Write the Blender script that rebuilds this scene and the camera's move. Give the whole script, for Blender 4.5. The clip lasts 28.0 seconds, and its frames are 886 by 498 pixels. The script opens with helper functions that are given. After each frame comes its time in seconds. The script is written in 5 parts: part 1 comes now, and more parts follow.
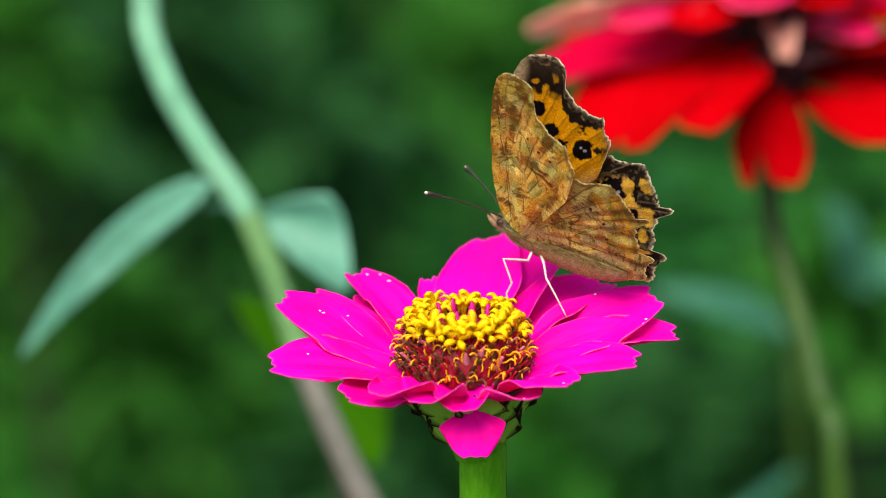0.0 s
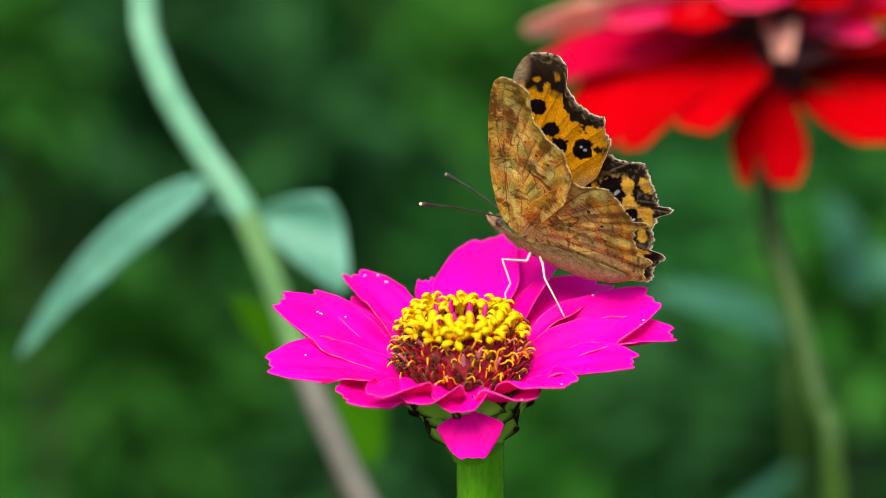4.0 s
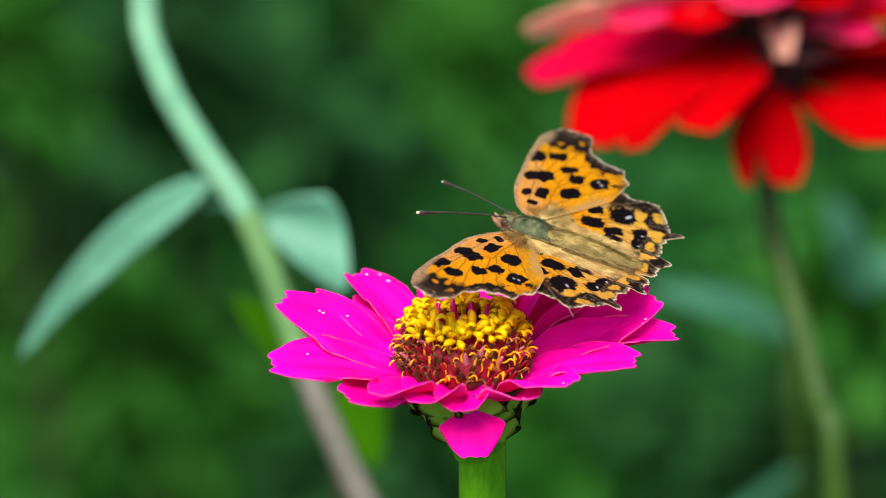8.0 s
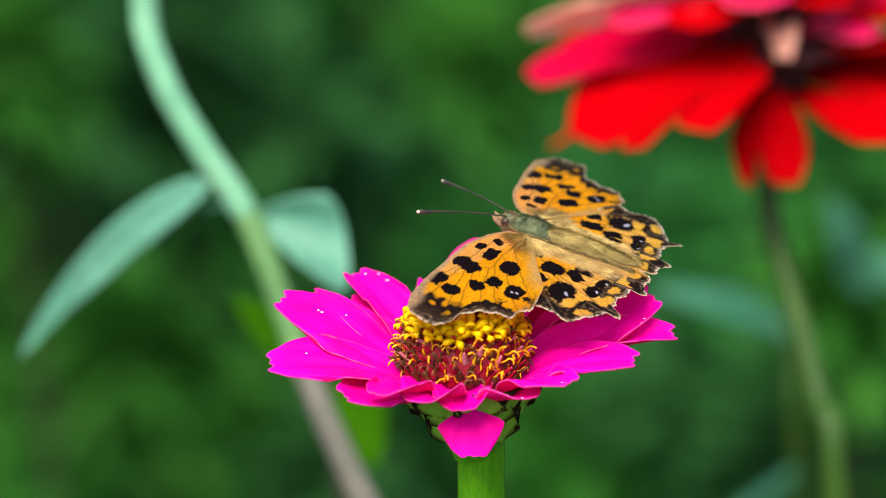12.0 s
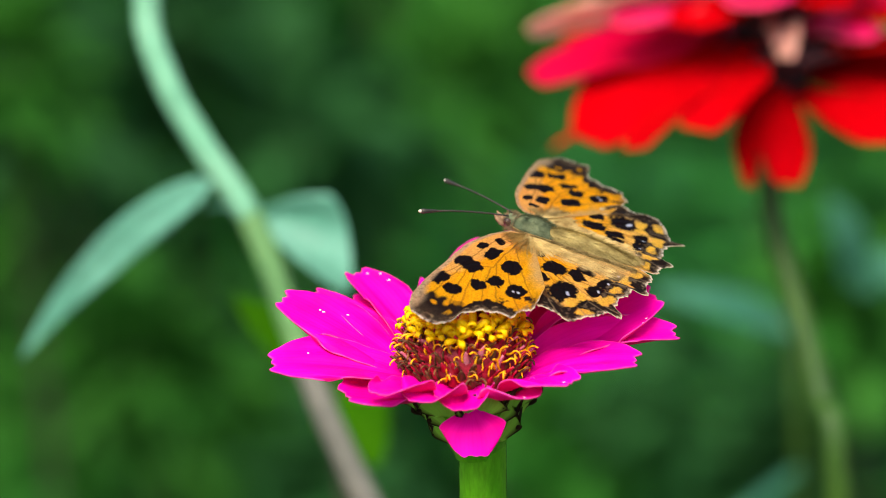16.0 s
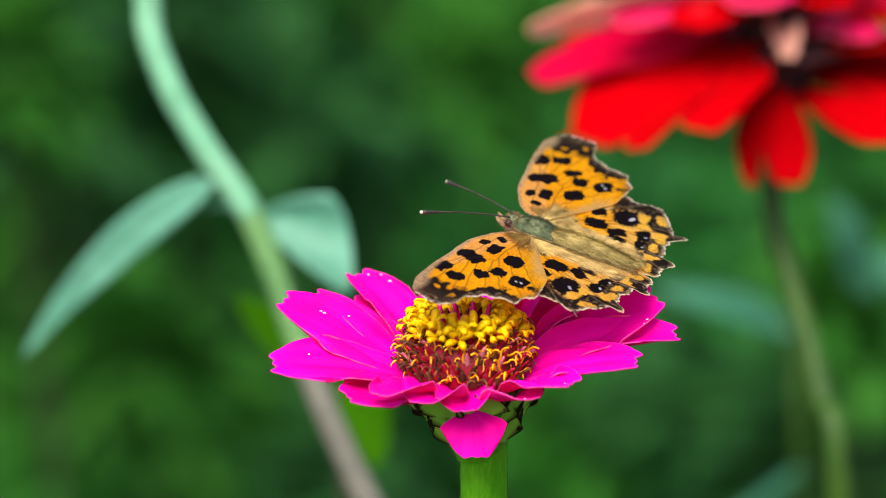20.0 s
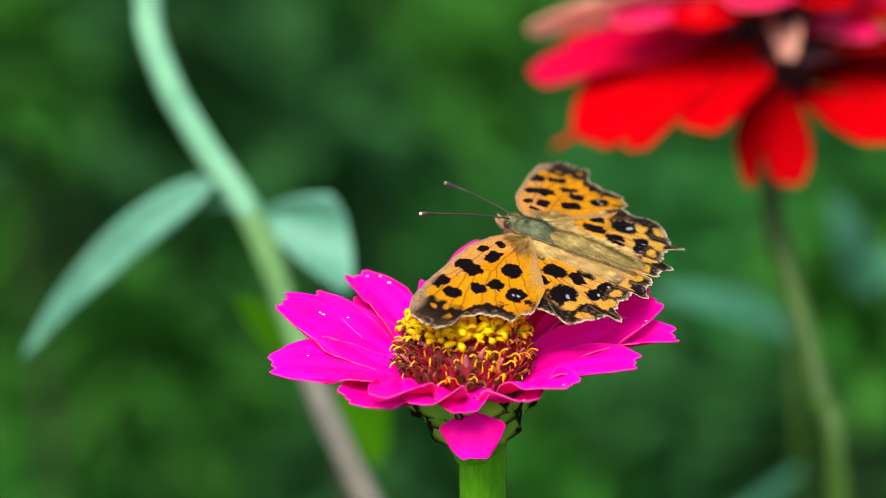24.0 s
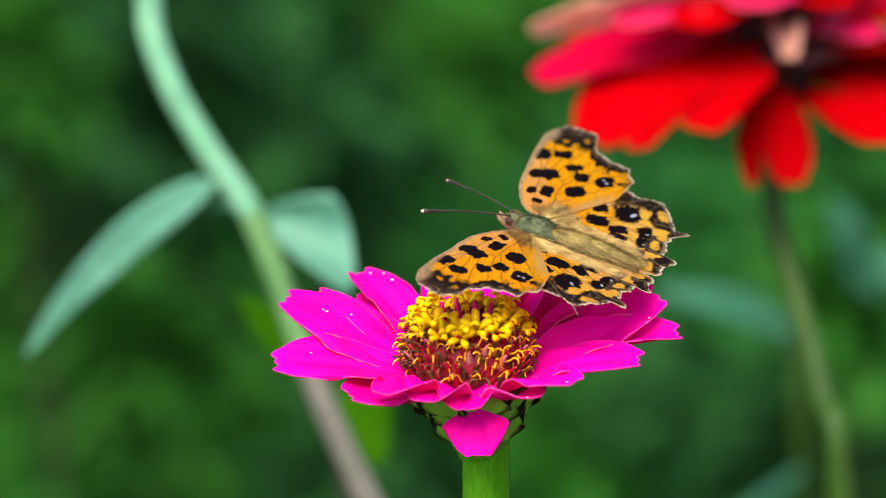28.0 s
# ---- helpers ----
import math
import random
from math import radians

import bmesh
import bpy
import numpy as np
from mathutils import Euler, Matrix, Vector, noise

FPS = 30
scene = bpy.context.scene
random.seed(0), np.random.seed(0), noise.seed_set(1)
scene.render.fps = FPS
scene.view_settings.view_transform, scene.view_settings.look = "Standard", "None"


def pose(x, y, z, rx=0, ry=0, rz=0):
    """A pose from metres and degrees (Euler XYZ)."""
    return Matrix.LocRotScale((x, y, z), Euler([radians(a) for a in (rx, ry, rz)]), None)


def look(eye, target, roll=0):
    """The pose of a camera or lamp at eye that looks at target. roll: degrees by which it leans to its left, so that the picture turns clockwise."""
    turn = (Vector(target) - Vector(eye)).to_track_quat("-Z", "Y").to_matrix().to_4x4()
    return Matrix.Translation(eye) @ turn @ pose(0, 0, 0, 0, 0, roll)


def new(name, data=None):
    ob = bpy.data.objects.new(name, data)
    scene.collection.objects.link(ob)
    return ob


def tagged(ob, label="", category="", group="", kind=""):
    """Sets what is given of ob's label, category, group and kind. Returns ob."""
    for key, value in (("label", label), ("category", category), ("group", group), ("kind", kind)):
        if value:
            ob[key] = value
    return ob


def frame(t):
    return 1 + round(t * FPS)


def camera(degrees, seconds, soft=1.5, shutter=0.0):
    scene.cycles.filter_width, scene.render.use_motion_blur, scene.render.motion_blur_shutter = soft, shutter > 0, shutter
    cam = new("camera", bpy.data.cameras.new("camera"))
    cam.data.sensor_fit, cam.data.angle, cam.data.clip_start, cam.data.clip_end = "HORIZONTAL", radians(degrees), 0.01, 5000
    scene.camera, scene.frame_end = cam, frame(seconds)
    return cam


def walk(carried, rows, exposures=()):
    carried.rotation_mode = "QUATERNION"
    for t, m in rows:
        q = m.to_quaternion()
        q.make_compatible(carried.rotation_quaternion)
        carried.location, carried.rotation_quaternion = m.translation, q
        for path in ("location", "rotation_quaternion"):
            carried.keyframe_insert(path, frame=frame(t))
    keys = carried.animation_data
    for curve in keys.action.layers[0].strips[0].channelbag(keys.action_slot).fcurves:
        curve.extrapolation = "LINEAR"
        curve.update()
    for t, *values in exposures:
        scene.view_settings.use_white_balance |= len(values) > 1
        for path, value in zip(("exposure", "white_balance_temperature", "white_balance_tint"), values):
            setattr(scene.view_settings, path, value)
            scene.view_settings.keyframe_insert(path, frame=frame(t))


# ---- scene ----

MM = 0.001
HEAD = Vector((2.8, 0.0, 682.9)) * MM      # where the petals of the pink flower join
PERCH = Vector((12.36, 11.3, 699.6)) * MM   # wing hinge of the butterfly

# ---- camera ----
cam = camera(12, 28.0, soft=0.7)
cam.data.dof.use_dof = True
cam.data.dof.focus_distance = 0.574
cam.data.dof.aperture_fstop = 13.0
cam.data.dof.aperture_blades = 0
EYE = Vector((0, -0.57 * math.cos(radians(16)), 0.7 + 0.57 * math.sin(radians(16))))
# slow drift of the tripod head: seconds, degrees of yaw
DRIFT = [(0, 0.0), (1.5, 0.030), (3.2, 0.032), (6, 0.024), (9, 0.020), (12.5, 0.015), (15, -0.008), (18, -0.022),
         (21, -0.034), (24, -0.030), (25, -0.012), (26.5, -0.030), (28, -0.050)]
walk(cam, [(t, Matrix.Translation(EYE) @ pose(0, 0, 0, 74, 0, -yaw)) for t, yaw in DRIFT], exposures=[(0, 0.70), (6.2, 0.72), (8, 0.80), (12, 0.86), (26.3, 0.86), (26.9, 0.70), (27.4, 0.82), (28, 0.84)])

# ---- light ----
SUN_EL, SUN_AZ = 56.0, 200.0
world = bpy.data.worlds.new("sky")
scene.world = world
world.use_nodes = True
wn = world.node_tree.nodes
sky = wn.new("ShaderNodeTexSky")
sky.sky_type, sky.sun_disc = "NISHITA", False
sky.sun_elevation, sky.sun_rotation = radians(SUN_EL), radians(SUN_AZ)
sky.air_density, sky.dust_density = 1.0, 3.0
world.node_tree.links.new(sky.outputs[0], wn["Background"].inputs[0])
wn["Background"].inputs[1].default_value = 0.15
sun = new("sun", bpy.data.lights.new("sun", "SUN"))
sun.data.energy, sun.data.angle, sun.data.color = 2.9, radians(36), (1.0, 0.96, 0.88)
# the sky's rotation runs from +Y towards +X
sun_from = Vector((math.sin(radians(SUN_AZ)) * math.cos(radians(SUN_EL)),
                   math.cos(radians(SUN_AZ)) * math.cos(radians(SUN_EL)), math.sin(radians(SUN_EL))))
sun.matrix_world = look(sun_from * 20, (0, 0, 0))


# ---- materials ----
def material(name):
    m = bpy.data.materials.new(name)
    m.use_nodes = True
    nt = m.node_tree
    return m, nt.nodes, nt.links, nt.nodes["Principled BSDF"]


def noise_node(nodes, links, scale, detail=4.0, rough=0.55, stretch=None):
    tc = nodes.new("ShaderNodeTexCoord")
    tex = nodes.new("ShaderNodeTexNoise")
    tex.inputs["Scale"].default_value = scale
    tex.inputs["Detail"].default_value = detail
    tex.inputs["Roughness"].default_value = rough
    if stretch:
        mp = nodes.new("ShaderNodeMapping")
        mp.inputs["Scale"].default_value = stretch
        links.new(tc.outputs["Object"], mp.inputs["Vector"])
        links.new(mp.outputs["Vector"], tex.inputs["Vector"])
    else:
        links.new(tc.outputs["Object"], tex.inputs["Vector"])
    return tex


def ramp_node(nodes, links, source, stops):
    r = nodes.new("ShaderNodeValToRGB")
    while len(r.color_ramp.elements) < len(stops):
        r.color_ramp.elements.new(0.5)
    for e, (p, c) in zip(r.color_ramp.elements, stops):
        e.position, e.color = p, (*c, 1)
    links.new(source, r.inputs[0])
    return r


def mix_node(nodes, links, mode, fac, a, b):
    mx = nodes.new("ShaderNodeMix")
    mx.data_type, mx.blend_type = "RGBA", mode
    for sock, v in ((mx.inputs[0], fac), (mx.inputs[6], a), (mx.inputs[7], b)):
        if isinstance(v, (int, float)):
            sock.default_value = v
        elif isinstance(v, tuple):
            sock.default_value = (*v, 1)
        else:
            links.new(v, sock)
    return mx.outputs[2]


def bump(nodes, links, bsdf, height, strength, distance):
    b = nodes.new("ShaderNodeBump")
    b.inputs["Strength"].default_value, b.inputs["Distance"].default_value = strength, distance
    links.new(height, b.inputs["Height"])
    links.new(b.outputs[0], bsdf.inputs["Normal"])


def thin(nodes, links, bsdf, colour, amount):
    """Light that passes through a thin petal or leaf."""
    tr = nodes.new("ShaderNodeBsdfTranslucent")
    mx = nodes.new("ShaderNodeMixShader")
    mx.inputs[0].default_value = amount
    out = [n for n in nodes if n.bl_idname == "ShaderNodeOutputMaterial"][0]
    if isinstance(colour, tuple):
        tr.inputs[0].default_value = (*colour, 1)
    else:
        links.new(colour, tr.inputs[0])
    links.new(bsdf.outputs[0], mx.inputs[1])
    links.new(tr.outputs[0], mx.inputs[2])
    links.new(mx.outputs[0], out.inputs[0])


def mottled(name, dark, light, scale, rough=0.5, through_light=0.0, relief=0.15, spec=0.25, vary=0.0, stretch=None):
    """Two tones broken by noise at two scales, with fine relief."""
    m, n, l, b = material(name)
    big = noise_node(n, l, scale, 3.0, stretch=stretch)
    fine = noise_node(n, l, scale * 9, 5.0, stretch=stretch)
    col = ramp_node(n, l, big.outputs["Fac"], [(0.3, dark), (0.7, light)]).outputs[0]
    g = ramp_node(n, l, fine.outputs["Fac"], [(0.3, (0.78, 0.78, 0.78)), (0.7, (1.1, 1.1, 1.1))]).outputs[0]
    col = mix_node(n, l, "MULTIPLY", 1.0, col, g)
    if vary:
        info = n.new("ShaderNodeObjectInfo")
        v = ramp_node(n, l, info.outputs["Random"], [(0.0, (1 - vary,) * 3), (1.0, (1 + vary,) * 3)]).outputs[0]
        col = mix_node(n, l, "MULTIPLY", 1.0, col, v)
    l.new(col, b.inputs["Base Color"])
    b.inputs["Roughness"].default_value = rough
    b.inputs["Specular IOR Level"].default_value = spec
    bump(n, l, b, fine.outputs["Fac"], relief, 0.3 * MM)
    if through_light:
        thin(n, l, b, col, through_light)
    return m


def petal_material(name, top, under, rim, vein, rough=0.55, spec=0.04, through_light=0.3):
    """Petal: attribute tint holds face (0 under, 1 top), rim and the run across and along."""
    m, n, l, b = material(name)
    at = n.new("ShaderNodeAttribute")
    at.attribute_name = "tint"
    sep = n.new("ShaderNodeSeparateColor")
    l.new(at.outputs["Color"], sep.inputs[0])
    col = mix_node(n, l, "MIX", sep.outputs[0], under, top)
    blot = noise_node(n, l, 95, 3.0)
    tone = ramp_node(n, l, blot.outputs["Fac"], [(0.32, (0.94, 0.8, 0.72)), (0.68, (1.05, 1.1, 1.25))]).outputs[0]
    col = mix_node(n, l, "MULTIPLY", 1.0, col, tone)
    # veins run along the petal
    wav = n.new("ShaderNodeMath")
    wav.operation = "SINE"
    mul = n.new("ShaderNodeMath")
    mul.operation = "MULTIPLY"
    mul.inputs[1].default_value = 95.0
    l.new(sep.outputs[2], mul.inputs[0])
    l.new(mul.outputs[0], wav.inputs[0])
    vr = ramp_node(n, l, wav.outputs[0], [(0.0, (0.0,) * 3), (1.0, (1.0,) * 3)])
    col = mix_node(n, l, "MIX", mix_node(n, l, "MULTIPLY", 1.0, vr.outputs[0], (0.12,) * 3), col, vein)
    col = mix_node(n, l, "MIX", sep.outputs[1], col, rim)
    l.new(col, b.inputs["Base Color"])
    b.inputs["Roughness"].default_value = rough
    b.inputs["Specular IOR Level"].default_value = spec
    fine = noise_node(n, l, 2600, 3.0)
    hsum = mix_node(n, l, "ADD", 0.5, vr.outputs[0], fine.outputs["Fac"])
    bump(n, l, b, hsum, 0.16, 0.10 * MM)
    thin(n, l, b, col, through_light)
    return m


def wing_material():
    m, n, l, b = material("wing_scales")
    at = n.new("ShaderNodeAttribute")
    at.attribute_name = "pattern"
    grain = noise_node(n, l, 5200, 3.0)
    tone = ramp_node(n, l, grain.outputs["Fac"], [(0.3, (0.62, 0.62, 0.62)), (0.7, (1.22, 1.22, 1.22))]).outputs[0]
    col = mix_node(n, l, "MULTIPLY", 1.0, at.outputs["Color"], tone)
    l.new(col, b.inputs["Base Color"])
    b.inputs["Roughness"].default_value = 0.5
    b.inputs["Specular IOR Level"].default_value = 0.05
    b.inputs["Sheen Weight"].default_value = 0.12
    b.inputs["Sheen Roughness"].default_value = 0.2
    b.inputs["Sheen Tint"].default_value = (1.0, 0.80, 0.55, 1)
    bump(n, l, b, grain.outputs["Fac"], 0.35, 0.06 * MM)
    # light that passes takes the tone of the scales on both faces
    deep = n.new("ShaderNodeAttribute")
    deep.attribute_name = "through"
    thin(n, l, b, mix_node(n, l, "MULTIPLY", 1.0, deep.outputs["Color"], tone), 0.66)
    return m


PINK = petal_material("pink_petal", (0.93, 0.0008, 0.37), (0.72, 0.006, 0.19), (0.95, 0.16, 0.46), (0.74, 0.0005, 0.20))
RED = petal_material("red_petal", (0.50, 0.0004, 0.003), (0.40, 0.001, 0.008), (0.58, 0.02, 0.004), (0.36, 0.001, 0.006), rough=0.7, spec=0.0)
CERISE = petal_material("cerise_petal", (0.55, 0.0005, 0.035), (0.45, 0.004, 0.03), (0.62, 0.03, 0.02), (0.36, 0.001, 0.012), rough=0.5, spec=0.03)
ROSE = petal_material("rose_petal", (0.75, 0.008, 0.10), (0.70, 0.12, 0.12), (0.85, 0.35, 0.28), (0.55, 0.005, 0.03), rough=0.4)
CREAM = petal_material("faded_petal", (0.86, 0.44, 0.30), (0.90, 0.62, 0.46), (0.9, 0.62, 0.46), (0.75, 0.3, 0.2))
YELLOW = mottled("yellow_floret", (0.98, 0.58, 0.001), (1.0, 0.77, 0.002), 900, 0.45, 0.38, 0.1, spec=0.15, vary=0.06)
MAGENTA = mottled("magenta_stub", (0.70, 0.004, 0.22), (0.90, 0.010, 0.40), 700, 0.5, 0.2)
ORANGE = mottled("orange_style", (0.90, 0.34, 0.003), (0.98, 0.56, 0.006), 900, 0.4, 0.15, 0.1, vary=0.2)
CRIMSON = mottled("crimson_scale", (0.26, 0.005, 0.018), (0.62, 0.012, 0.045), 700, 0.4, 0.15, 0.2, vary=0.3)
WINE = mottled("wine_dome", (0.13, 0.004, 0.010), (0.34, 0.008, 0.024), 500, 0.6)
# near-black maroon puts the shade inside the red flower into the colour
MAROON = mottled("dark_maroon", (0.012, 0.003, 0.004), (0.05, 0.008, 0.010), 200, 0.7)
# pale rosy tone for scales that stand in for highlights on the disc
ROSY_GLINT = mottled("rosy_glint_scale", (0.62, 0.08, 0.14), (0.82, 0.36, 0.38), 700, 0.35, 0.2, 0.2, vary=0.2)
BROWN = mottled("brown_scale", (0.05, 0.018, 0.008), (0.20, 0.07, 0.015), 800, 0.6, 0.0, 0.3, vary=0.3)
DARK_STEM = mottled("dark_stem", (0.018, 0.055, 0.005), (0.040, 0.095, 0.008), 60, 0.5)
STEM = mottled("green_stem", (0.05, 0.25, 0.004), (0.125, 0.42, 0.010), 260, 0.24, 0.1, 0.2, stretch=(1, 1, 0.25))
BRACT = petal_material("green_bract", (0.26, 0.56, 0.05), (0.22, 0.50, 0.045), (0.020, 0.012, 0.006), (0.05, 0.16, 0.01), through_light=0.1)
PALE_STEM = mottled("pale_stem", (0.13, 0.36, 0.20), (0.225, 0.49, 0.29), 60, 0.5, 0.1)
OLD_STEM = mottled("old_stem", (0.11, 0.11, 0.085), (0.18, 0.165, 0.13), 70, 0.6)
PALE_LEAF = mottled("pale_leaf", (0.085, 0.285, 0.18), (0.165, 0.415, 0.28), 50, 0.42, 0.25, 0.3)
TEAL_LEAF = mottled("teal_leaf", (0.030, 0.13, 0.070), (0.06, 0.20, 0.11), 50, 0.5, 0.2, 0.3, spec=0.15)
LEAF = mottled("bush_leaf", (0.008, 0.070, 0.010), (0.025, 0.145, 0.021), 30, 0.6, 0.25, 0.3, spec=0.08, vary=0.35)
LEAF_BRIGHT = mottled("bright_leaf", (0.020, 0.122, 0.012), (0.052, 0.205, 0.021), 30, 0.6, 0.3, 0.3, spec=0.08, vary=0.25)
LIME_LEAF = mottled("lime_leaf", (0.030, 0.135, 0.002), (0.060, 0.20, 0.004), 40, 0.6, 0.3, 0.3, spec=0.0)
# LEAF_BLUE and LEAF_DEEP: darker leaf copies with shade put into their colour
LEAF_BLUE = mottled("shade_toned_leaf", (0.009, 0.052, 0.016), (0.022, 0.100, 0.030), 30, 0.6, 0.15, 0.3, spec=0.08, vary=0.3)
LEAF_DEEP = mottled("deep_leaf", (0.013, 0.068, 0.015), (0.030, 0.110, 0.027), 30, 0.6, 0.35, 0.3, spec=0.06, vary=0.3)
BARK = mottled("bush_twig", (0.018, 0.030, 0.010), (0.045, 0.060, 0.022), 80, 0.8)
SOIL = mottled("soil", (0.020, 0.014, 0.008), (0.055, 0.040, 0.024), 14, 0.95, 0.0, 0.6)
WING = wing_material()
FUR = mottled("olive_fur", (0.055, 0.075, 0.035), (0.185, 0.205, 0.10), 700, 0.8, 0.0, 0.5)
HAIR = mottled("tawny_hair", (0.20, 0.14, 0.038), (0.52, 0.39, 0.13), 420, 0.7)
GOLD_HAIR = mottled("golden_hair", (0.20, 0.12, 0.03), (0.66, 0.46, 0.16), 500, 0.6, 0.1)
RUFOUS = mottled("rufous_hair", (0.16, 0.08, 0.04), (0.36, 0.22, 0.11), 700, 0.7)
DARK_HORN = mottled("dark_antenna", (0.02, 0.016, 0.012), (0.05, 0.04, 0.03), 900, 0.5)
PALE_TIP = mottled("pale_club_tip", (0.6, 0.5, 0.36), (0.75, 0.66, 0.5), 900, 0.5)
EYE_DARK = mottled("dark_eye", (0.03, 0.015, 0.01), (0.06, 0.03, 0.02), 900, 0.2)
SPECK = mottled("white_speck", (0.75, 0.68, 0.72), (0.85, 0.8, 0.82), 900, 0.4)
LEG = mottled("pale_leg", (0.62, 0.42, 0.38), (0.78, 0.62, 0.56), 900, 0.5, 0.1)


# ---- mesh helpers ----
def part(name, bm, mat, parent=None, label="", smooth=True):
    me = bpy.data.meshes.new(name)
    bm.normal_update()
    bm.to_mesh(me)
    bm.free()
    return mesh_part(name, me, mat, parent, label, smooth)


def mesh_part(name, me, mat, parent=None, label="", smooth=True):
    if smooth and len(me.polygons):
        me.polygons.foreach_set("use_smooth", [True] * len(me.polygons))
    if mat and not me.materials:
        me.materials.append(mat)
    ob = new(name, me)
    ob.parent = parent
    if label:
        ob["label"] = label
    return ob


def base(name, at, label, category, group=""):
    """A thing's Empty at its base."""
    e = new(name)
    e.empty_display_size = 0.01
    e.matrix_world = Matrix.Translation(at)
    return tagged(e, label, category, group)


def sweep(bm, points, radii, sides=10, cap=True):
    """A tube along points (Vectors) with its own radius at each."""
    rings, ref = [], None
    for i, p in enumerate(points):
        tan = (points[min(i + 1, len(points) - 1)] - points[max(i - 1, 0)]).normalized()
        if ref is None:
            ref = tan.orthogonal().normalized()
        ref = (ref - tan * ref.dot(tan)).normalized()
        side = tan.cross(ref)
        rings.append([bm.verts.new(p + (ref * math.cos(a) + side * math.sin(a)) * radii[i])
                      for a in (2 * math.pi * k / sides for k in range(sides))])
    for a, b in zip(rings, rings[1:]):
        for k in range(sides):
            bm.faces.new((a[k], a[(k + 1) % sides], b[(k + 1) % sides], b[k]))
    if cap:
        bm.faces.new(list(reversed(rings[0])))
        bm.faces.new(rings[-1])
    return rings


def curve_through(points, steps):
    """Smooth line through a few control points (Catmull-Rom)."""
    pts = [Vector(p) for p in points]
    pts = [pts[0] * 2 - pts[1]] + pts + [pts[-1] * 2 - pts[-2]]
    out = []
    for i in range(1, len(pts) - 2):
        a, b, c, d = pts[i - 1:i + 3]
        for k in range(steps):
            t = k / steps
            out.append(0.5 * (2 * b + (c - a) * t + (2 * a - 5 * b + 4 * c - d) * t * t + (3 * b - a - 3 * c + d) * t ** 3))
    return out + [pts[-2]]


def revolve(bm, profile, sides=24, bottom=True):
    """Surface of revolution about z from (radius, height) pairs."""
    rings = []
    for r, z in profile:
        rings.append([bm.verts.new((r * math.cos(a), r * math.sin(a), z)) for a in (2 * math.pi * k / sides for k in range(sides))])
    for a, b in zip(rings, rings[1:]):
        for k in range(sides):
            bm.faces.new((a[k], a[(k + 1) % sides], b[(k + 1) % sides], b[k]))
    if bottom:
        bm.faces.new(list(reversed(rings[0])))
    bm.faces.new(rings[-1])


def sheet(name, top, under, mat, parent, tints, label=""):
    """A thin leaf-like body from two grids of points (rows x columns), closed along its edge."""
    nu, nv = top.shape[:2]
    verts = np.concatenate([top.reshape(-1, 3), under.reshape(-1, 3)])
    n = nu * nv
    idx = np.arange(n).reshape(nu, nv)
    q = np.stack([idx[:-1, :-1], idx[1:, :-1], idx[1:, 1:], idx[:-1, 1:]], -1).reshape(-1, 4)
    faces = np.concatenate([q, q[:, ::-1] + n])
    ring = np.concatenate([idx[0, :], idx[1:, -1], idx[-1, -2::-1], idx[-2:0:-1, 0]])
    nxt = np.roll(ring, -1)
    faces = np.concatenate([faces, np.stack([ring, nxt, nxt + n, ring + n], -1)])
    me = bpy.data.meshes.new(name)
    me.from_pydata(verts.tolist(), [], faces.tolist())
    me.validate()
    for key, cols in tints.items():
        at = me.color_attributes.new(key, "FLOAT_COLOR", "POINT")
        full = np.ones((len(verts), 4), np.float32)
        full[:, :3] = cols
        at.data.foreach_set("color", full.ravel())
    me.update()
    return mesh_part(name, me, mat, parent, label)


def lump(bm, centre, size, seg=20, rings=12, taper=0.0):
    """An ellipsoid body part along x, narrowing backwards by taper."""
    vs = []
    for i in range(rings + 1):
        t = math.pi * i / rings
        row = []
        for k in range(seg):
            a = 2 * math.pi * k / seg
            c = math.cos(t)
            n = 1 - taper * (0.5 - 0.5 * c)
            row.append(bm.verts.new(Vector((centre[0] + size[0] * c, centre[1] + size[1] * n * math.sin(t) * math.cos(a), centre[2] + size[2] * n * math.sin(t) * math.sin(a))) * MM))
        vs.append(row)
    for p, q in zip(vs, vs[1:]):
        for k in range(seg):
            bm.faces.new((p[k], q[k], q[(k + 1) % seg], p[(k + 1) % seg]))
    bmesh.ops.remove_doubles(bm, verts=bm.verts, dist=1e-6)


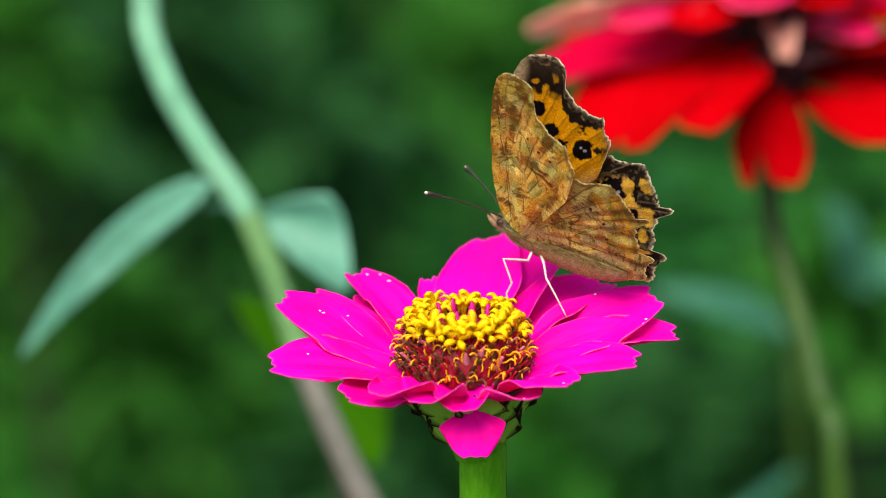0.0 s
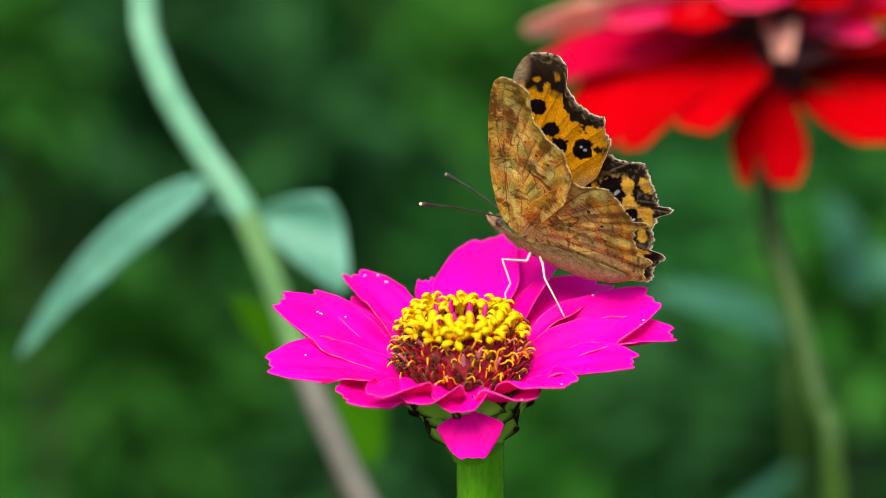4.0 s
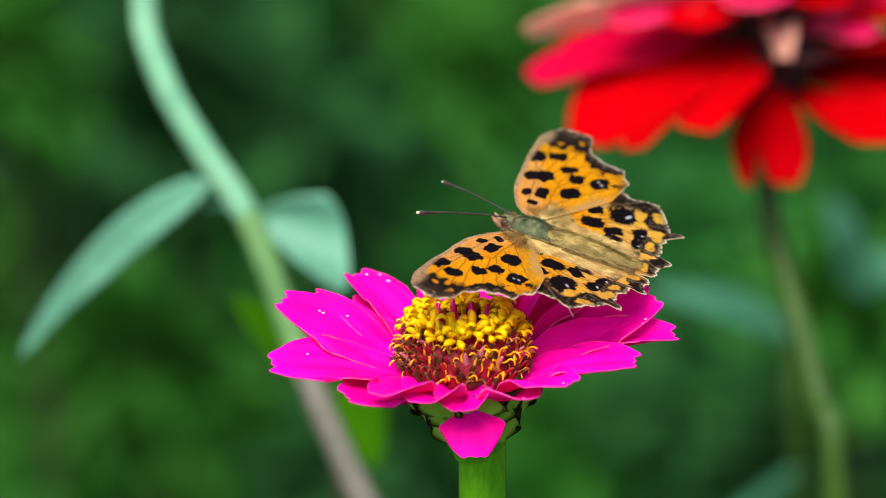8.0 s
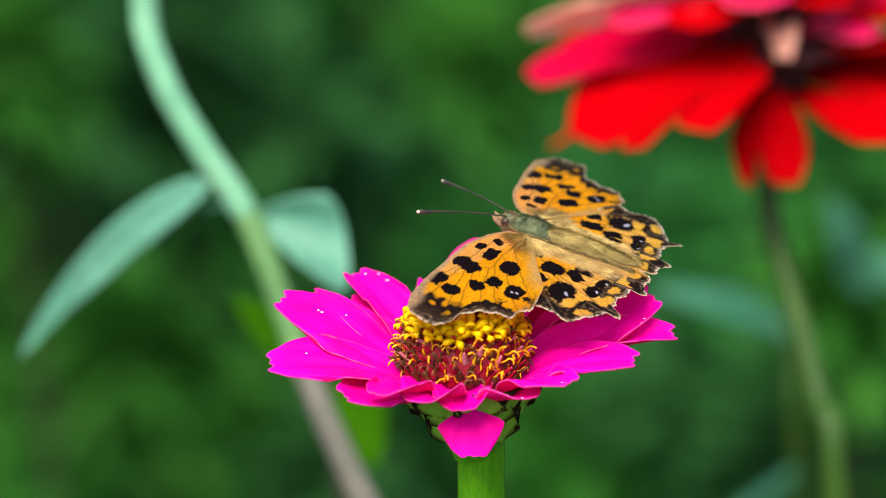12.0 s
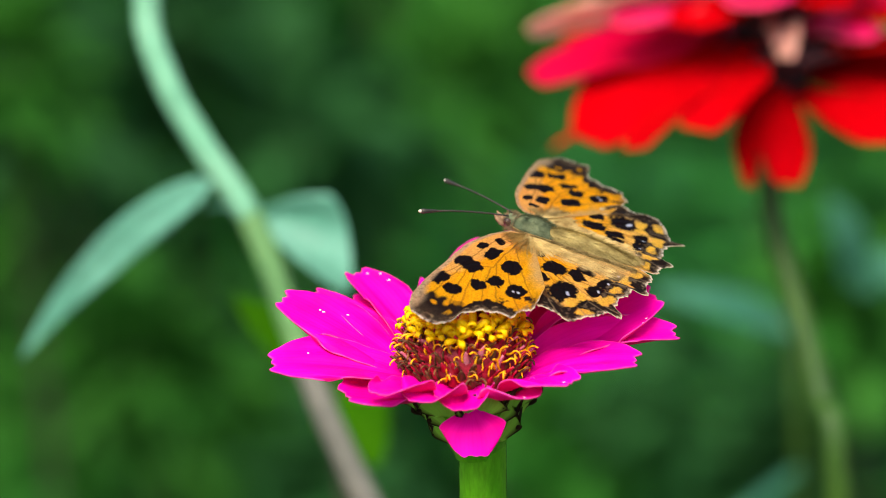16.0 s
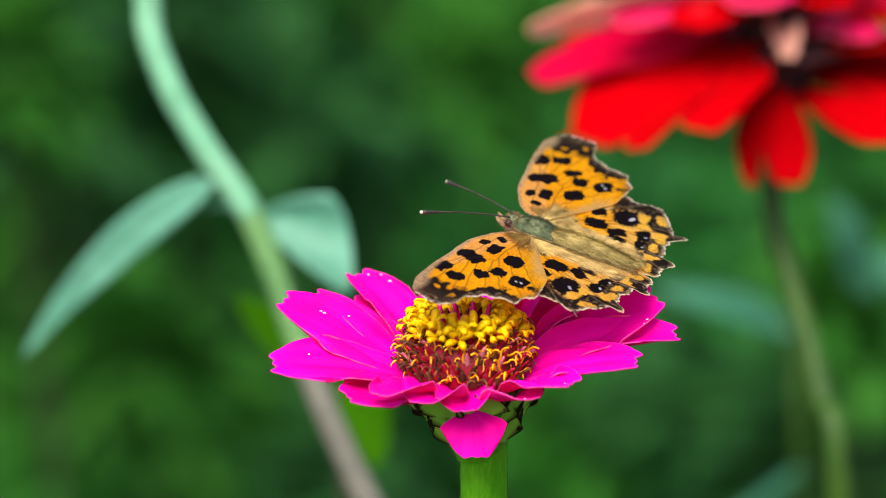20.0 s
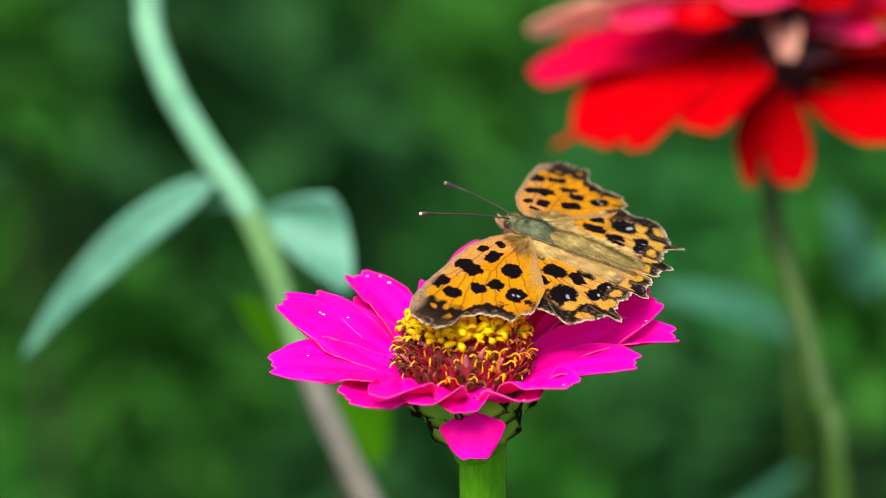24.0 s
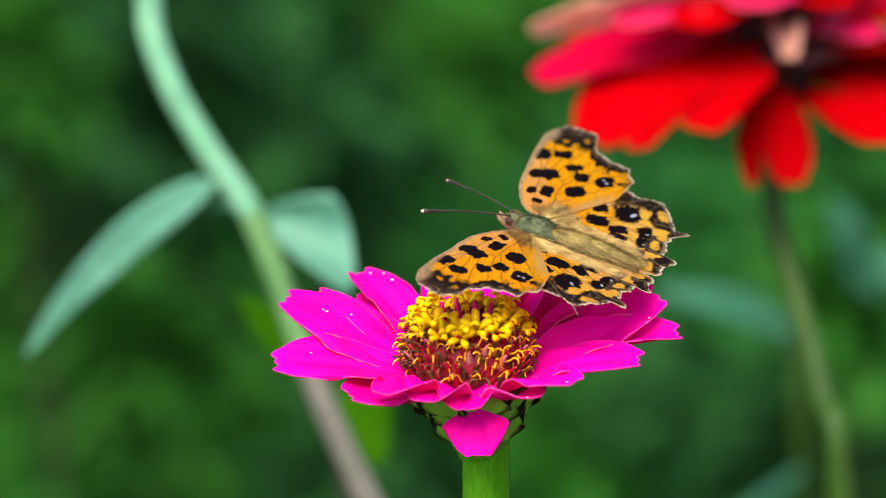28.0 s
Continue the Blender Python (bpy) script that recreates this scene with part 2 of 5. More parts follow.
def petal(parent, mat, az, reach, rise, width, bow=2.0, cup=0.6, roll=0.0, start=6.0, low=-0.6, notch=0.7, seed=0,
          wave=0.5, blunt=0.32, thick=0.22, name="petal", label="", fold=0.0, rows=40, cols=35, rim=1.0, specks=(), pointed=False):
    """One ray petal, in mm: azimuth, reach and rise of its tip, width, bow of its midrib, cup across it."""
    rng = random.Random(seed * 7 + 3)
    s = (1 - (1 - np.linspace(0, 1, rows)) ** 1.5)[:, None]
    t = np.sin(np.linspace(-1, 1, cols) * math.pi / 2)[None, :]
    r0, z0, r1, z1 = start, low, reach, rise
    length = math.hypot(r1 - r0, z1 - z0)
    nx, nz = -(z1 - z0) / length, (r1 - r0) / length
    rm, zm = (r0 + r1) / 2 + nx * bow * 2, (z0 + z1) / 2 + nz * bow * 2
    # the end is rounded and notched: the run along the midrib shortens towards the sides
    teeth = notch * (0.5 * np.cos(t * math.pi * 2.0 + rng.uniform(-0.5, 0.5)) - 0.35 * np.cos(t * math.pi * 5.0 + rng.uniform(-1, 1)))
    endcut = 1 - blunt * np.abs(t) ** 3.2 - np.maximum(teeth, -0.6) * 0.9 / length * (1 - 0.4 * np.abs(t))
    u = s * endcut
    cr = (1 - u) ** 2 * r0 + 2 * u * (1 - u) * rm + u * u * r1
    cz = (1 - u) ** 2 * z0 + 2 * u * (1 - u) * zm + u * u * z1
    dr = 2 * (1 - u) * (rm - r0) + 2 * u * (r1 - rm)
    dz = 2 * (1 - u) * (zm - z0) + 2 * u * (z1 - zm)
    dn = np.hypot(dr, dz)
    tr, tz = dr / dn, dz / dn
    half = width / 2 * (0.30 + 0.70 * np.sin(np.clip(s * 1.25, 0, 1) * math.pi / 2) ** 1.1) * (1 - 0.10 * np.clip(s - 0.8, 0, 1) * 5)
    if pointed:
        half = width / 2 * (0.12 + 0.88 * np.sin(s * 0.64 * math.pi) ** 1.7)
    across = t * half
    ph = [rng.uniform(0, 6.28) for _ in range(4)]
    lift = cup * t * t * half / (width / 2) + wave * np.abs(t) ** 2 * np.sin(s * 7 + ph[0] + 1.5 * np.sign(t)) * s \
        + 0.16 * np.sin(t * 9 + ph[1]) * np.sin(s * 3.0) + 0.22 * wave * np.sin(s * 19 + ph[2] + t * 2) * t * t * s
    lift = lift + fold * np.where(t > 0, t, 0) ** 1.5 * s + 0.25 * np.exp(-(t / 0.12) ** 2) * -1 * np.sin(s * math.pi)
    rr = radians(roll)
    sx, sn = math.cos(rr), math.sin(rr)
    # across and lift turned by the roll about the midrib
    ac = across * sx - lift * sn
    li = across * sn + lift * sx
    rad = cr - tz * li
    zz = cz + tr * li
    a = radians(az)
    def place(off):
        r_, z_ = rad - tz * off, zz + tr * off
        return np.stack([r_ * math.cos(a) - ac * math.sin(a), r_ * math.sin(a) + ac * math.cos(a), z_], -1) * MM
    edge = np.clip((np.maximum(np.abs(t) + 0 * s, (s + 0 * t - 0.003)) - (0.984 if rim <= 1 else 0.86)) / (0.014 if rim <= 1 else 0.10), 0, 1) * (s > 0.15)
    shape = (rows * cols,)
    run = (t * 0.5 + 0.5 + 0 * s).reshape(shape)
    e = edge.reshape(shape)
    e = np.clip(e * (0.55 if rim <= 1 else 0.95 * rim) * (0.7 + 0.3 * np.sin(37 * (s + t)).reshape(shape) if rim <= 1 else 0.8), 0, 1)
    tint = np.concatenate([np.stack([np.ones(shape), e, run], -1), np.stack([np.zeros(shape), e, run], -1)])
    top = place(thick / 2)
    ob = sheet(name, top, place(-thick / 2), mat, parent, {"tint": tint}, label)
    for k, (along, over_) in enumerate(specks):
        bm = bmesh.new()
        c = top[int(along * (rows - 1)), int(over_ * (cols - 1))] / MM
        lump(bm, c, (0.18 + 0.1 * (k % 2), 0.13, 0.10), 8, 5)
        part("speck", bm, SPECK, ob, "white speck standing in for a glint")
    return ob


def leaf(parent, mat, line, width, name="leaf", up=(0, 0, 1), fold=0.25, thick=0.3, seed=0, wave=0.03, label="", tip=1.0, rows=22, belly=0.75):
    """Leaf blade along a curved midrib (metres), folded along it."""
    pts = curve_through(line, max(3, rows // (len(line) - 1)))
    n = len(pts)
    cols = np.linspace(-1, 1, 9)
    rng = random.Random(seed)
    ph = rng.uniform(0, 6)
    top, low = np.zeros((n, 9, 3)), np.zeros((n, 9, 3))
    for i, p in enumerate(pts):
        tan = (pts[min(i + 1, n - 1)] - pts[max(i - 1, 0)]).normalized()
        side = tan.cross(Vector(up)).normalized()
        nor = side.cross(tan).normalized()
        s = i / (n - 1)
        w = width / 2 * (math.sin(math.pi * min(1, s ** belly * 0.97 + 0.03)) ** 0.8 * (1 if s < 0.5 else tip + (1 - tip) * 0.5) + 0.02)
        for j, c in enumerate(cols):
            h = fold * abs(c) * w + wave * width * math.sin(s * 11 + ph + c) * c * c
            v = p + side * c * w + nor * h
            top[i, j], low[i, j] = v + nor * thick * MM / 2, v - nor * thick * MM / 2
    return sheet(name, top, low, mat, parent, {}, label)

# ---- ground ----
def ground():
    bm = bmesh.new()
    bmesh.ops.create_grid(bm, x_segments=60, y_segments=60, size=1.0)
    for v in bm.verts:
        d = v.co.length
        k = 0.03 + 0.97 * d * d
        v.co.x, v.co.y = v.co.x * 300 * k, v.co.y * 300 * k
        v.co.z = -0.006 + noise.noise(v.co * 2.0) * 0.006
    tagged(part("ground", bm, SOIL), "dark garden soil under the flowers", "ground", kind="structure")


ground()


# ---- pink flower ----
def floret_mesh(lobes, size, seed):
    """A star-shaped disc floret on a short tube, mm at the origin, opening along +z."""
    rng = random.Random(seed)
    bm = bmesh.new()
    sweep(bm, [Vector((0, 0, z)) * MM for z in (-2.6, -1.2, -0.3)], [0.30 * MM, 0.36 * MM, 0.62 * MM], 7)
    for k in range(lobes):
        a = 2 * math.pi * k / lobes + rng.uniform(-0.2, 0.2)
        ln, w, curl = size * rng.uniform(0.9, 1.2), 0.56 * rng.uniform(0.85, 1.1), rng.uniform(0.4, 1.0)
        rows = []
        for i in range(5):
            s = i / 4
            r = 0.25 + ln * s * (1 - 0.18 * curl * s)
            z = -0.35 + 1.75 * math.sin(s * 1.6) - 1.25 * curl * s ** 3.0
            hw = w * math.sin(math.pi * (0.22 + 0.60 * s)) + 0.04
            ring = []
            for x, h in ((-1, 0.0), (0, 0.34), (1, 0.0), (0, -0.34)):
                ring.append(bm.verts.new(Vector((r * math.cos(a) - x * hw * math.sin(a), r * math.sin(a) + x * hw * math.cos(a), z + h * (1 - 0.5 * s))) * MM))
            rows.append(ring)
        for p, q in zip(rows, rows[1:]):
            for j in range(4):
                bm.faces.new((p[j], p[(j + 1) % 4], q[(j + 1) % 4], q[j]))
        bm.faces.new(rows[-1])
    me = bpy.data.meshes.new("floret")
    bm.normal_update()
    bm.to_mesh(me)
    bm.free()
    return me


def hook_mesh(seed):
    """A curled style: a thin orange thread hooked at its end."""
    rng = random.Random(seed)
    bm = bmesh.new()
    pts, turn = [], rng.uniform(2.8, 5.2)
    x = z = 0.0
    ang = rng.uniform(0.1, 0.7)
    for i in range(9):
        pts.append(Vector((x, rng.uniform(-0.05, 0.05), z)) * MM)
        x, z = x + 0.38 * math.cos(ang), z + 0.38 * math.sin(ang)
        ang += (0.2 - turn / 6 if i > 2 else 0.25)
    sweep(bm, pts, [(0.17 - 0.006 * i) * MM for i in range(9)], 6)
    me = bpy.data.meshes.new("style")
    bm.normal_update()
    bm.to_mesh(me)
    bm.free()
    return me


def scale_mesh(seed):
    """A pointed chaffy scale, standing along +z and leaning to +x."""
    rng = random.Random(seed)
    bm = bmesh.new()
    rows = []
    for i in range(4):
        s = i / 3
        w = (0.75 * (1 - s) ** 0.6 + 0.05) * rng.uniform(0.85, 1.15)
        rows.append([bm.verts.new(Vector((0.5 * s * s + d, x * w, 2.6 * s)) * MM) for x, d in ((-1, -0.15), (0, 0.22), (1, -0.15), (0, -0.28))])
    for p, q in zip(rows, rows[1:]):
        for j in range(4):
            bm.faces.new((p[j], p[(j + 1) % 4], q[(j + 1) % 4], q[j]))
    bm.faces.new(rows[-1])
    me = bpy.data.meshes.new("scale")
    bm.normal_update()
    bm.to_mesh(me)
    bm.free()
    return me


def set_on(name, me, mat, parent, at, out, lean, spin, size=1.0):
    """Sets a shared small mesh at a place (mm), its +z leaning outwards from the axis."""
    if not me.materials:
        me.materials.append(mat)
        me.polygons.foreach_set("use_smooth", [True] * len(me.polygons))
    ob = new(name, me)
    ob.parent = parent
    ob.matrix_basis = Matrix.Translation(Vector(at) * MM) @ Matrix.Rotation(out, 4, "Z") @ Matrix.Rotation(lean, 4, "Y") \
        @ Matrix.Rotation(spin, 4, "Z") @ Matrix.Scale(size, 4)
    return ob


# white specks that stand in for wet glints on a few petals: azimuth -> (run along, run across)
SPECKS = {164.4: ((0.62, 0.42), (0.60, 0.44), (0.5, 0.30)), 129.1: ((0.86, 0.40), (0.82, 0.25), (0.90, 0.28)), 17.4: ((0.86, 0.25), (0.84, 0.3), (0.7, 0.8)), 185.6: ((0.60, 0.4),), -41.6: ((0.8, 0.5),), -56: ((0.8, 0.5),)}


def zinnia():
    root = base("zinnia", (0.0052, 0, 0), "magenta zinnia with a yellow centre on a green stem", "flower")
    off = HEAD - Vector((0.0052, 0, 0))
    rng = random.Random(11)
    # stem with a slight bend and faint ribs
    bm = bmesh.new()
    line = curve_through([(0, 0, 0), (0.003, 0.002, 0.2), (-0.002, 0, 0.45), (0.0003, 0, 0.62), (0.0002, 0, off.z - 0.0112), (0.0, 0, off.z - 0.007)], 8)
    n = len(line)
    sweep(bm, line, [(3.3 + 0.9 * max(0, 1 - i / 12)) * MM for i in range(n)], 16)
    part("stem", bm, STEM, root, "thick ribbed green stem")
    # cup of bracts under the head
    bm = bmesh.new()
    revolve(bm, [(2.98 * MM, -11.6 * MM), (3.1 * MM, -10.8 * MM), (3.9 * MM, -9.0 * MM), (5.5 * MM, -5.6 * MM), (7.1 * MM, -2.4 * MM), (7.4 * MM, -0.6 * MM), (6.2 * MM, 0.2 * MM)], bottom=False)
    calyx = part("calyx", bm, STEM, root, "green cup of overlapping bracts")
    calyx.location = off + Vector((1.1, 0, -1.4)) * MM
    calyx.scale = (1.12, 1.12, 0.95)
    calyx.rotation_euler = (0, radians(-5.5), 0)
    for row, (r, z, count, ln) in enumerate(((4.2, -8.6, 6, 5.6), (5.7, -5.4, 8, 5.0), (7.2, -3.0, 9, 3.8))):
        for k in range(count):
            az = 360 / count * (k + 0.5 * row) + rng.uniform(-5, 5)
            petal(calyx, BRACT, az, r + 1.6, z + ln, 6.4, bow=0.15, cup=-0.9, start=r - 0.4, low=z, notch=0.0, wave=0.1,
                      blunt=0.5, thick=0.45, name="bract", seed=row * 40 + k, rows=18, cols=15, rim=1.8)
    # ray petals: azimuth, reach, rise, width, bow, cup, roll
    rays = [
        (185.6, 26.4, 1.6, 9.6, 1.1, 0.9, -17),
        (164.4, 26.0, 8.0, 10.4, 0.5, 0.5, -15),
        (148, 24.6, 6.9, 5.0, 0.4, 1.6, -24),
        (129.1, 24.3, 8.1, 8.5, 0.9, 2.0, -1),
        (136, 22.4, 5.0, 10.0, -0.4, 0.2, -15),
        (103, 22.0, 6.6, 5.5, 0.6, 0.6, -10),
        (82, 29.7, 10.4, 12.8, 2.0, 1.1, -17),
        (61.6, 32.0, 10.6, 10.6, 2.3, 2.0, -9),
        (42.6, 27.3, 6.8, 11.0, 1.7, 2.0, -2),
        (17.4, 27.9, 7.9, 12.8, 0.4, 0.9, 20),
        (8.5, 29.6, 3.6, 7.9, 1.6, 2.2, 23),
        (-14, 24.2, 3.0, 9.3, 1.45, 0.8, 12),
        (-41.6, 19.3, 2.0, 8.3, 0.8, 1.1, 0),
        (-56, 15.3, -0.2, 9.4, 0.3, 1.5, -2),
        (-90, 13.6, -1.6, 8.2, 0.3, 1.6, 0),
        (-112, 14.8, -0.4, 9.5, 0.3, 1.6, 0),
        (-131, 17.6, 0.6, 8.5, 0.8, 1.3, 0),
        (-151, 18.3, -1.0, 10.7, -0.3, 1.4, -7),
    ]
    for i, (az, reach, rise, width, bow, cup, roll) in enumerate(rays):
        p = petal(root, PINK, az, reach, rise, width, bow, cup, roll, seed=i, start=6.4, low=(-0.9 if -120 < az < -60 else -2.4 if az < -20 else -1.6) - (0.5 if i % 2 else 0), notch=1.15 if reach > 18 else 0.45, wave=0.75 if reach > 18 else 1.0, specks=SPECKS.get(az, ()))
        p.location = off
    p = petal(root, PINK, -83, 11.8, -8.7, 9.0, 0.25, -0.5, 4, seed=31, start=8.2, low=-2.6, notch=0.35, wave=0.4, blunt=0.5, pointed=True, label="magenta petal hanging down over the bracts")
    p.location = off
    # the disc: a barrel with scales, curled styles and a crown of yellow florets
    bm = bmesh.new()
    revolve(bm, [(7.4 * MM, -1.5 * MM), (8.1 * MM, 0.5 * MM), (7.9 * MM, 3.0 * MM), (7.2 * MM, 5.2 * MM), (5.6 * MM, 6.2 * MM), (3.6 * MM, 5.2 * MM), (0.6 * MM, 4.6 * MM)])
    disc = part("disc", bm, WINE, root, "crimson domed flower centre")
    disc.location = off + Vector((0, 0, 0.2)) * MM
    florets = [floret_mesh(5, 1.95, k) for k in range(6)]
    hooks = [hook_mesh(k) for k in range(6)]
    hooks_brown = [hook_mesh(k + 20) for k in range(3)]
    scales = [scale_mesh(k) for k in range(4)]
    scales_brown = [scale_mesh(k + 10) for k in range(3)]
    scales_glint = [scale_mesh(k + 20) for k in range(3)]
    for k in range(19):
        a = 2 * math.pi * k / 19 + rng.uniform(-0.10, 0.10)
        r = 6.3 + rng.uniform(-0.6, 0.6)
        set_on("floret", rng.choice(florets), YELLOW, disc, (r * math.cos(a), r * math.sin(a), 7.6 + rng.uniform(-0.7, 0.5)), a, radians(rng.uniform(10, 42)), rng.uniform(0, 6), rng.uniform(1.0, 1.2))
    for k in range(3):
        a = 1.57 + (k - 1) * 0.8 + rng.uniform(-0.15, 0.15)
        r = 4.9 + rng.uniform(-0.3, 0.3)
        set_on("floret", rng.choice(florets), YELLOW, disc, (r * math.cos(a), r * math.sin(a), 7.6 + rng.uniform(-0.5, 0.3)), a, radians(rng.uniform(-10, 15)), rng.uniform(0, 6), rng.uniform(0.95, 1.1))
    for k in range(11):
        a = 2 * math.pi * (k + 0.3) / 11 + rng.uniform(-0.2, 0.2)
        r = 7.4 + rng.uniform(-0.3, 0.4)
        set_on("floret", rng.choice(florets), YELLOW, disc, (r * math.cos(a), r * math.sin(a), 6.3 + rng.uniform(-0.6, 0.5)), a, radians(rng.uniform(35, 60)), rng.uniform(0, 6), rng.uniform(0.85, 1.05))
    # added magenta stubs stand in for ray petals glimpsed in the hollow of the crown
    stubs = [scale_mesh(k + 30) for k in range(2)]
    for a, r in ((1.2, 3.4), (1.9, 4.4), (2.6, 3.9), (0.4, 3.6), (4.3, 2.2)):
        set_on("bud", rng.choice(stubs), MAGENTA, disc, (r * math.cos(a), r * math.sin(a), 5.4), a, radians(-8), rng.uniform(-0.4, 0.4), 1.25)
    for k in range(44):
        a, r = rng.uniform(0, 6.28), 4.6 * math.sqrt(rng.random())
        set_on("scale", rng.choice(scales), CRIMSON, disc, (r * math.cos(a), r * math.sin(a), 4.4), a, radians(r * 5), rng.uniform(-0.4, 0.4), rng.uniform(0.8, 1.05))
    for row in range(7):
        z = 0.3 + row * 0.95
        r = 8.1 - 0.04 * row - 0.04 * row * row
        for k in range(26):
            a = 2 * math.pi * (k + 0.5 * (row % 2)) / 26 + rng.uniform(-0.06, 0.06)
            brown = rng.random() < 0.34
            # some scales take the highlight colour
            rosy = not brown and rng.random() < 0.14
            set_on("scale", rng.choice(scales_brown if brown else scales_glint if rosy else scales), BROWN if brown else ROSY_GLINT if rosy else CRIMSON, disc, (r * math.cos(a), r * math.sin(a), z - 0.5), a,
                   radians(rng.uniform(12, 45)), rng.uniform(-0.5, 0.5), rng.uniform(0.7, 1.0))
    for k in range(210):
        a = 2 * math.pi * ((k * 0.618034) % 1.0)
        z = 0.2 + 5.6 * ((k * 0.754877) % 1.0)
        r = 8.2 - 0.04 * z * z
        brown = rng.random() < 0.4
        set_on("style", rng.choice(hooks_brown if brown else hooks), BROWN if brown else ORANGE, disc, (r * math.cos(a), r * math.sin(a), z), a + rng.uniform(-1.3, 1.3),
               radians(rng.uniform(-45, 40)), 0.0, rng.uniform(0.65, 1.2))
    return root


pink_zinnia = zinnia()


# ---- butterfly ----
def value_noise(x, y, scale, seed):
    """Smooth noise on arrays, -1 to 1."""
    rs = np.random.RandomState(seed)
    g = rs.uniform(-1, 1, (64, 64))
    u, v = x / scale + 200, y / scale + 200
    i, j = np.floor(u).astype(int), np.floor(v).astype(int)
    fu, fv = u - i, v - j
    fu, fv = fu * fu * (3 - 2 * fu), fv * fv * (3 - 2 * fv)
    a, b = g[i % 64, j % 64], g[(i + 1) % 64, j % 64]
    c, d = g[i % 64, (j + 1) % 64], g[(i + 1) % 64, (j + 1) % 64]
    return (a * (1 - fu) + b * fu) * (1 - fv) + (c * (1 - fu) + d * fu) * fv


def soft(x, lo, hi):
    k = np.clip((x - lo) / (hi - lo), 0, 1)
    return k * k * (3 - 2 * k)


def blots(a, b, spots, warp, edge=0.14, grow=1.0):
    """Mask of soft-edged irregular blots: (back, out, half length, half width, turn)."""
    m = np.zeros_like(a)
    for x, y, p, q, turn in spots:
        p, q = p * grow, q * grow
        c, s = math.cos(radians(turn)), math.sin(radians(turn))
        dx, dy = a - x, b - y
        d = (np.abs((dx * c + dy * s) / p) ** 2.7 + np.abs((-dx * s + dy * c) / q) ** 2.7) ** (1 / 2.7) + warp
        m = np.maximum(m, 1 - soft(d, 1 - edge, 1 + edge))
    return m


def over(col, mask, tone):
    return col * (1 - mask[..., None]) + np.array(tone) * mask[..., None]


ORANGE_WING, DARK_WING = (0.93, 0.425, 0.005), (0.010, 0.006, 0.007)

# outlines about the hinge: degrees from straight back towards the front, and mm
FORE_EDGE = [(57, 11.6), (61, 13.8), (63.5, 15.6), (65.4, 16.9), (68.3, 17.4), (72.2, 18.2), (74.3, 19.2), (77, 19.1), (80, 18.9), (84, 19.2), (88.1, 19.4), (91, 20.2), (93.1, 21.3),
             (93.8, 23.0), (94.6, 24.2), (97, 24.9), (101.5, 25.2), (106.2, 25.0), (109.6, 24.0), (112.8, 22.2), (115.5, 19.8), (120.5, 16.0), (126, 12.8), (132, 10.8), (144, 7.4), (157, 5.0), (172, 2.6)]
HIND_EDGE = [(-13, 11.0), (-9, 15.0), (-5, 17.6), (-0.4, 17.8), (3, 17.9), (5.5, 18.3), (8.2, 19.2), (9.4, 18.6), (10.2, 16.7), (15.3, 16.8), (20.8, 16.9), (25.3, 17.5), (26.3, 18.4), (27.4, 19.8), (28.5, 20.4),
             (29.6, 19.8), (31.0, 18.3), (34, 18.1), (37.5, 18.2), (44, 18.4), (48.3, 18.4), (52.2, 17.9), (54.2, 16.7), (58.5, 15.3), (61, 15.4), (64.5, 15.2), (67.2, 13.9), (70, 12.2), (77, 9.0), (90, 5.5), (104, 2.6)]
# black spots: back, out, half length, half width, turn
FORE_SPOTS = [(-4.6, 10.55, 2.1, 1.35, 25), (-5.6, 10.1, 1.3, 1.3, 25), (-1.7, 14.3, 1.2, 0.95, 25), (0.1, 12.45, 1.05, 1.12, 26), (3.4, 13.1, 1.35, 1.5, 23), (0.8, 8.45, 1.5, 1.35, 24),
              (-4.75, 5.8, 0.85, 0.95, 13), (-2.8, 6.6, 1.05, 1.45, 12), (-3.0, 3.7, 0.85, 0.65, 11), (-4.3, 16.6, 1.35, 1.05, 22), (-6.9, 15.3, 1.25, 1.5, 20), (1.0, 13.4, 0.28, 0.22, 20)]
HIND_SPOTS = [(8.75, 8.55, 1.6, 1.85, 20), (5.5, 4.6, 1.5, 1.15, 15), (4.68, 7.45, 0.95, 0.9, 35), (2.8, 2.9, 0.6, 0.6, 30), (8.95, 4.45, 1.25, 0.85, 30), (9.4, 2.75, 1.2, 0.8, 20),
              (12.35, 6.2, 0.95, 1.15, 30), (12.95, 3.8, 0.9, 1.1, 22), (13.4, 1.4, 0.9, 0.9, 10), (11.9, 10.9, 1.15, 2.4, 28), (10.4, 0.9, 1.0, 0.6, 10)]
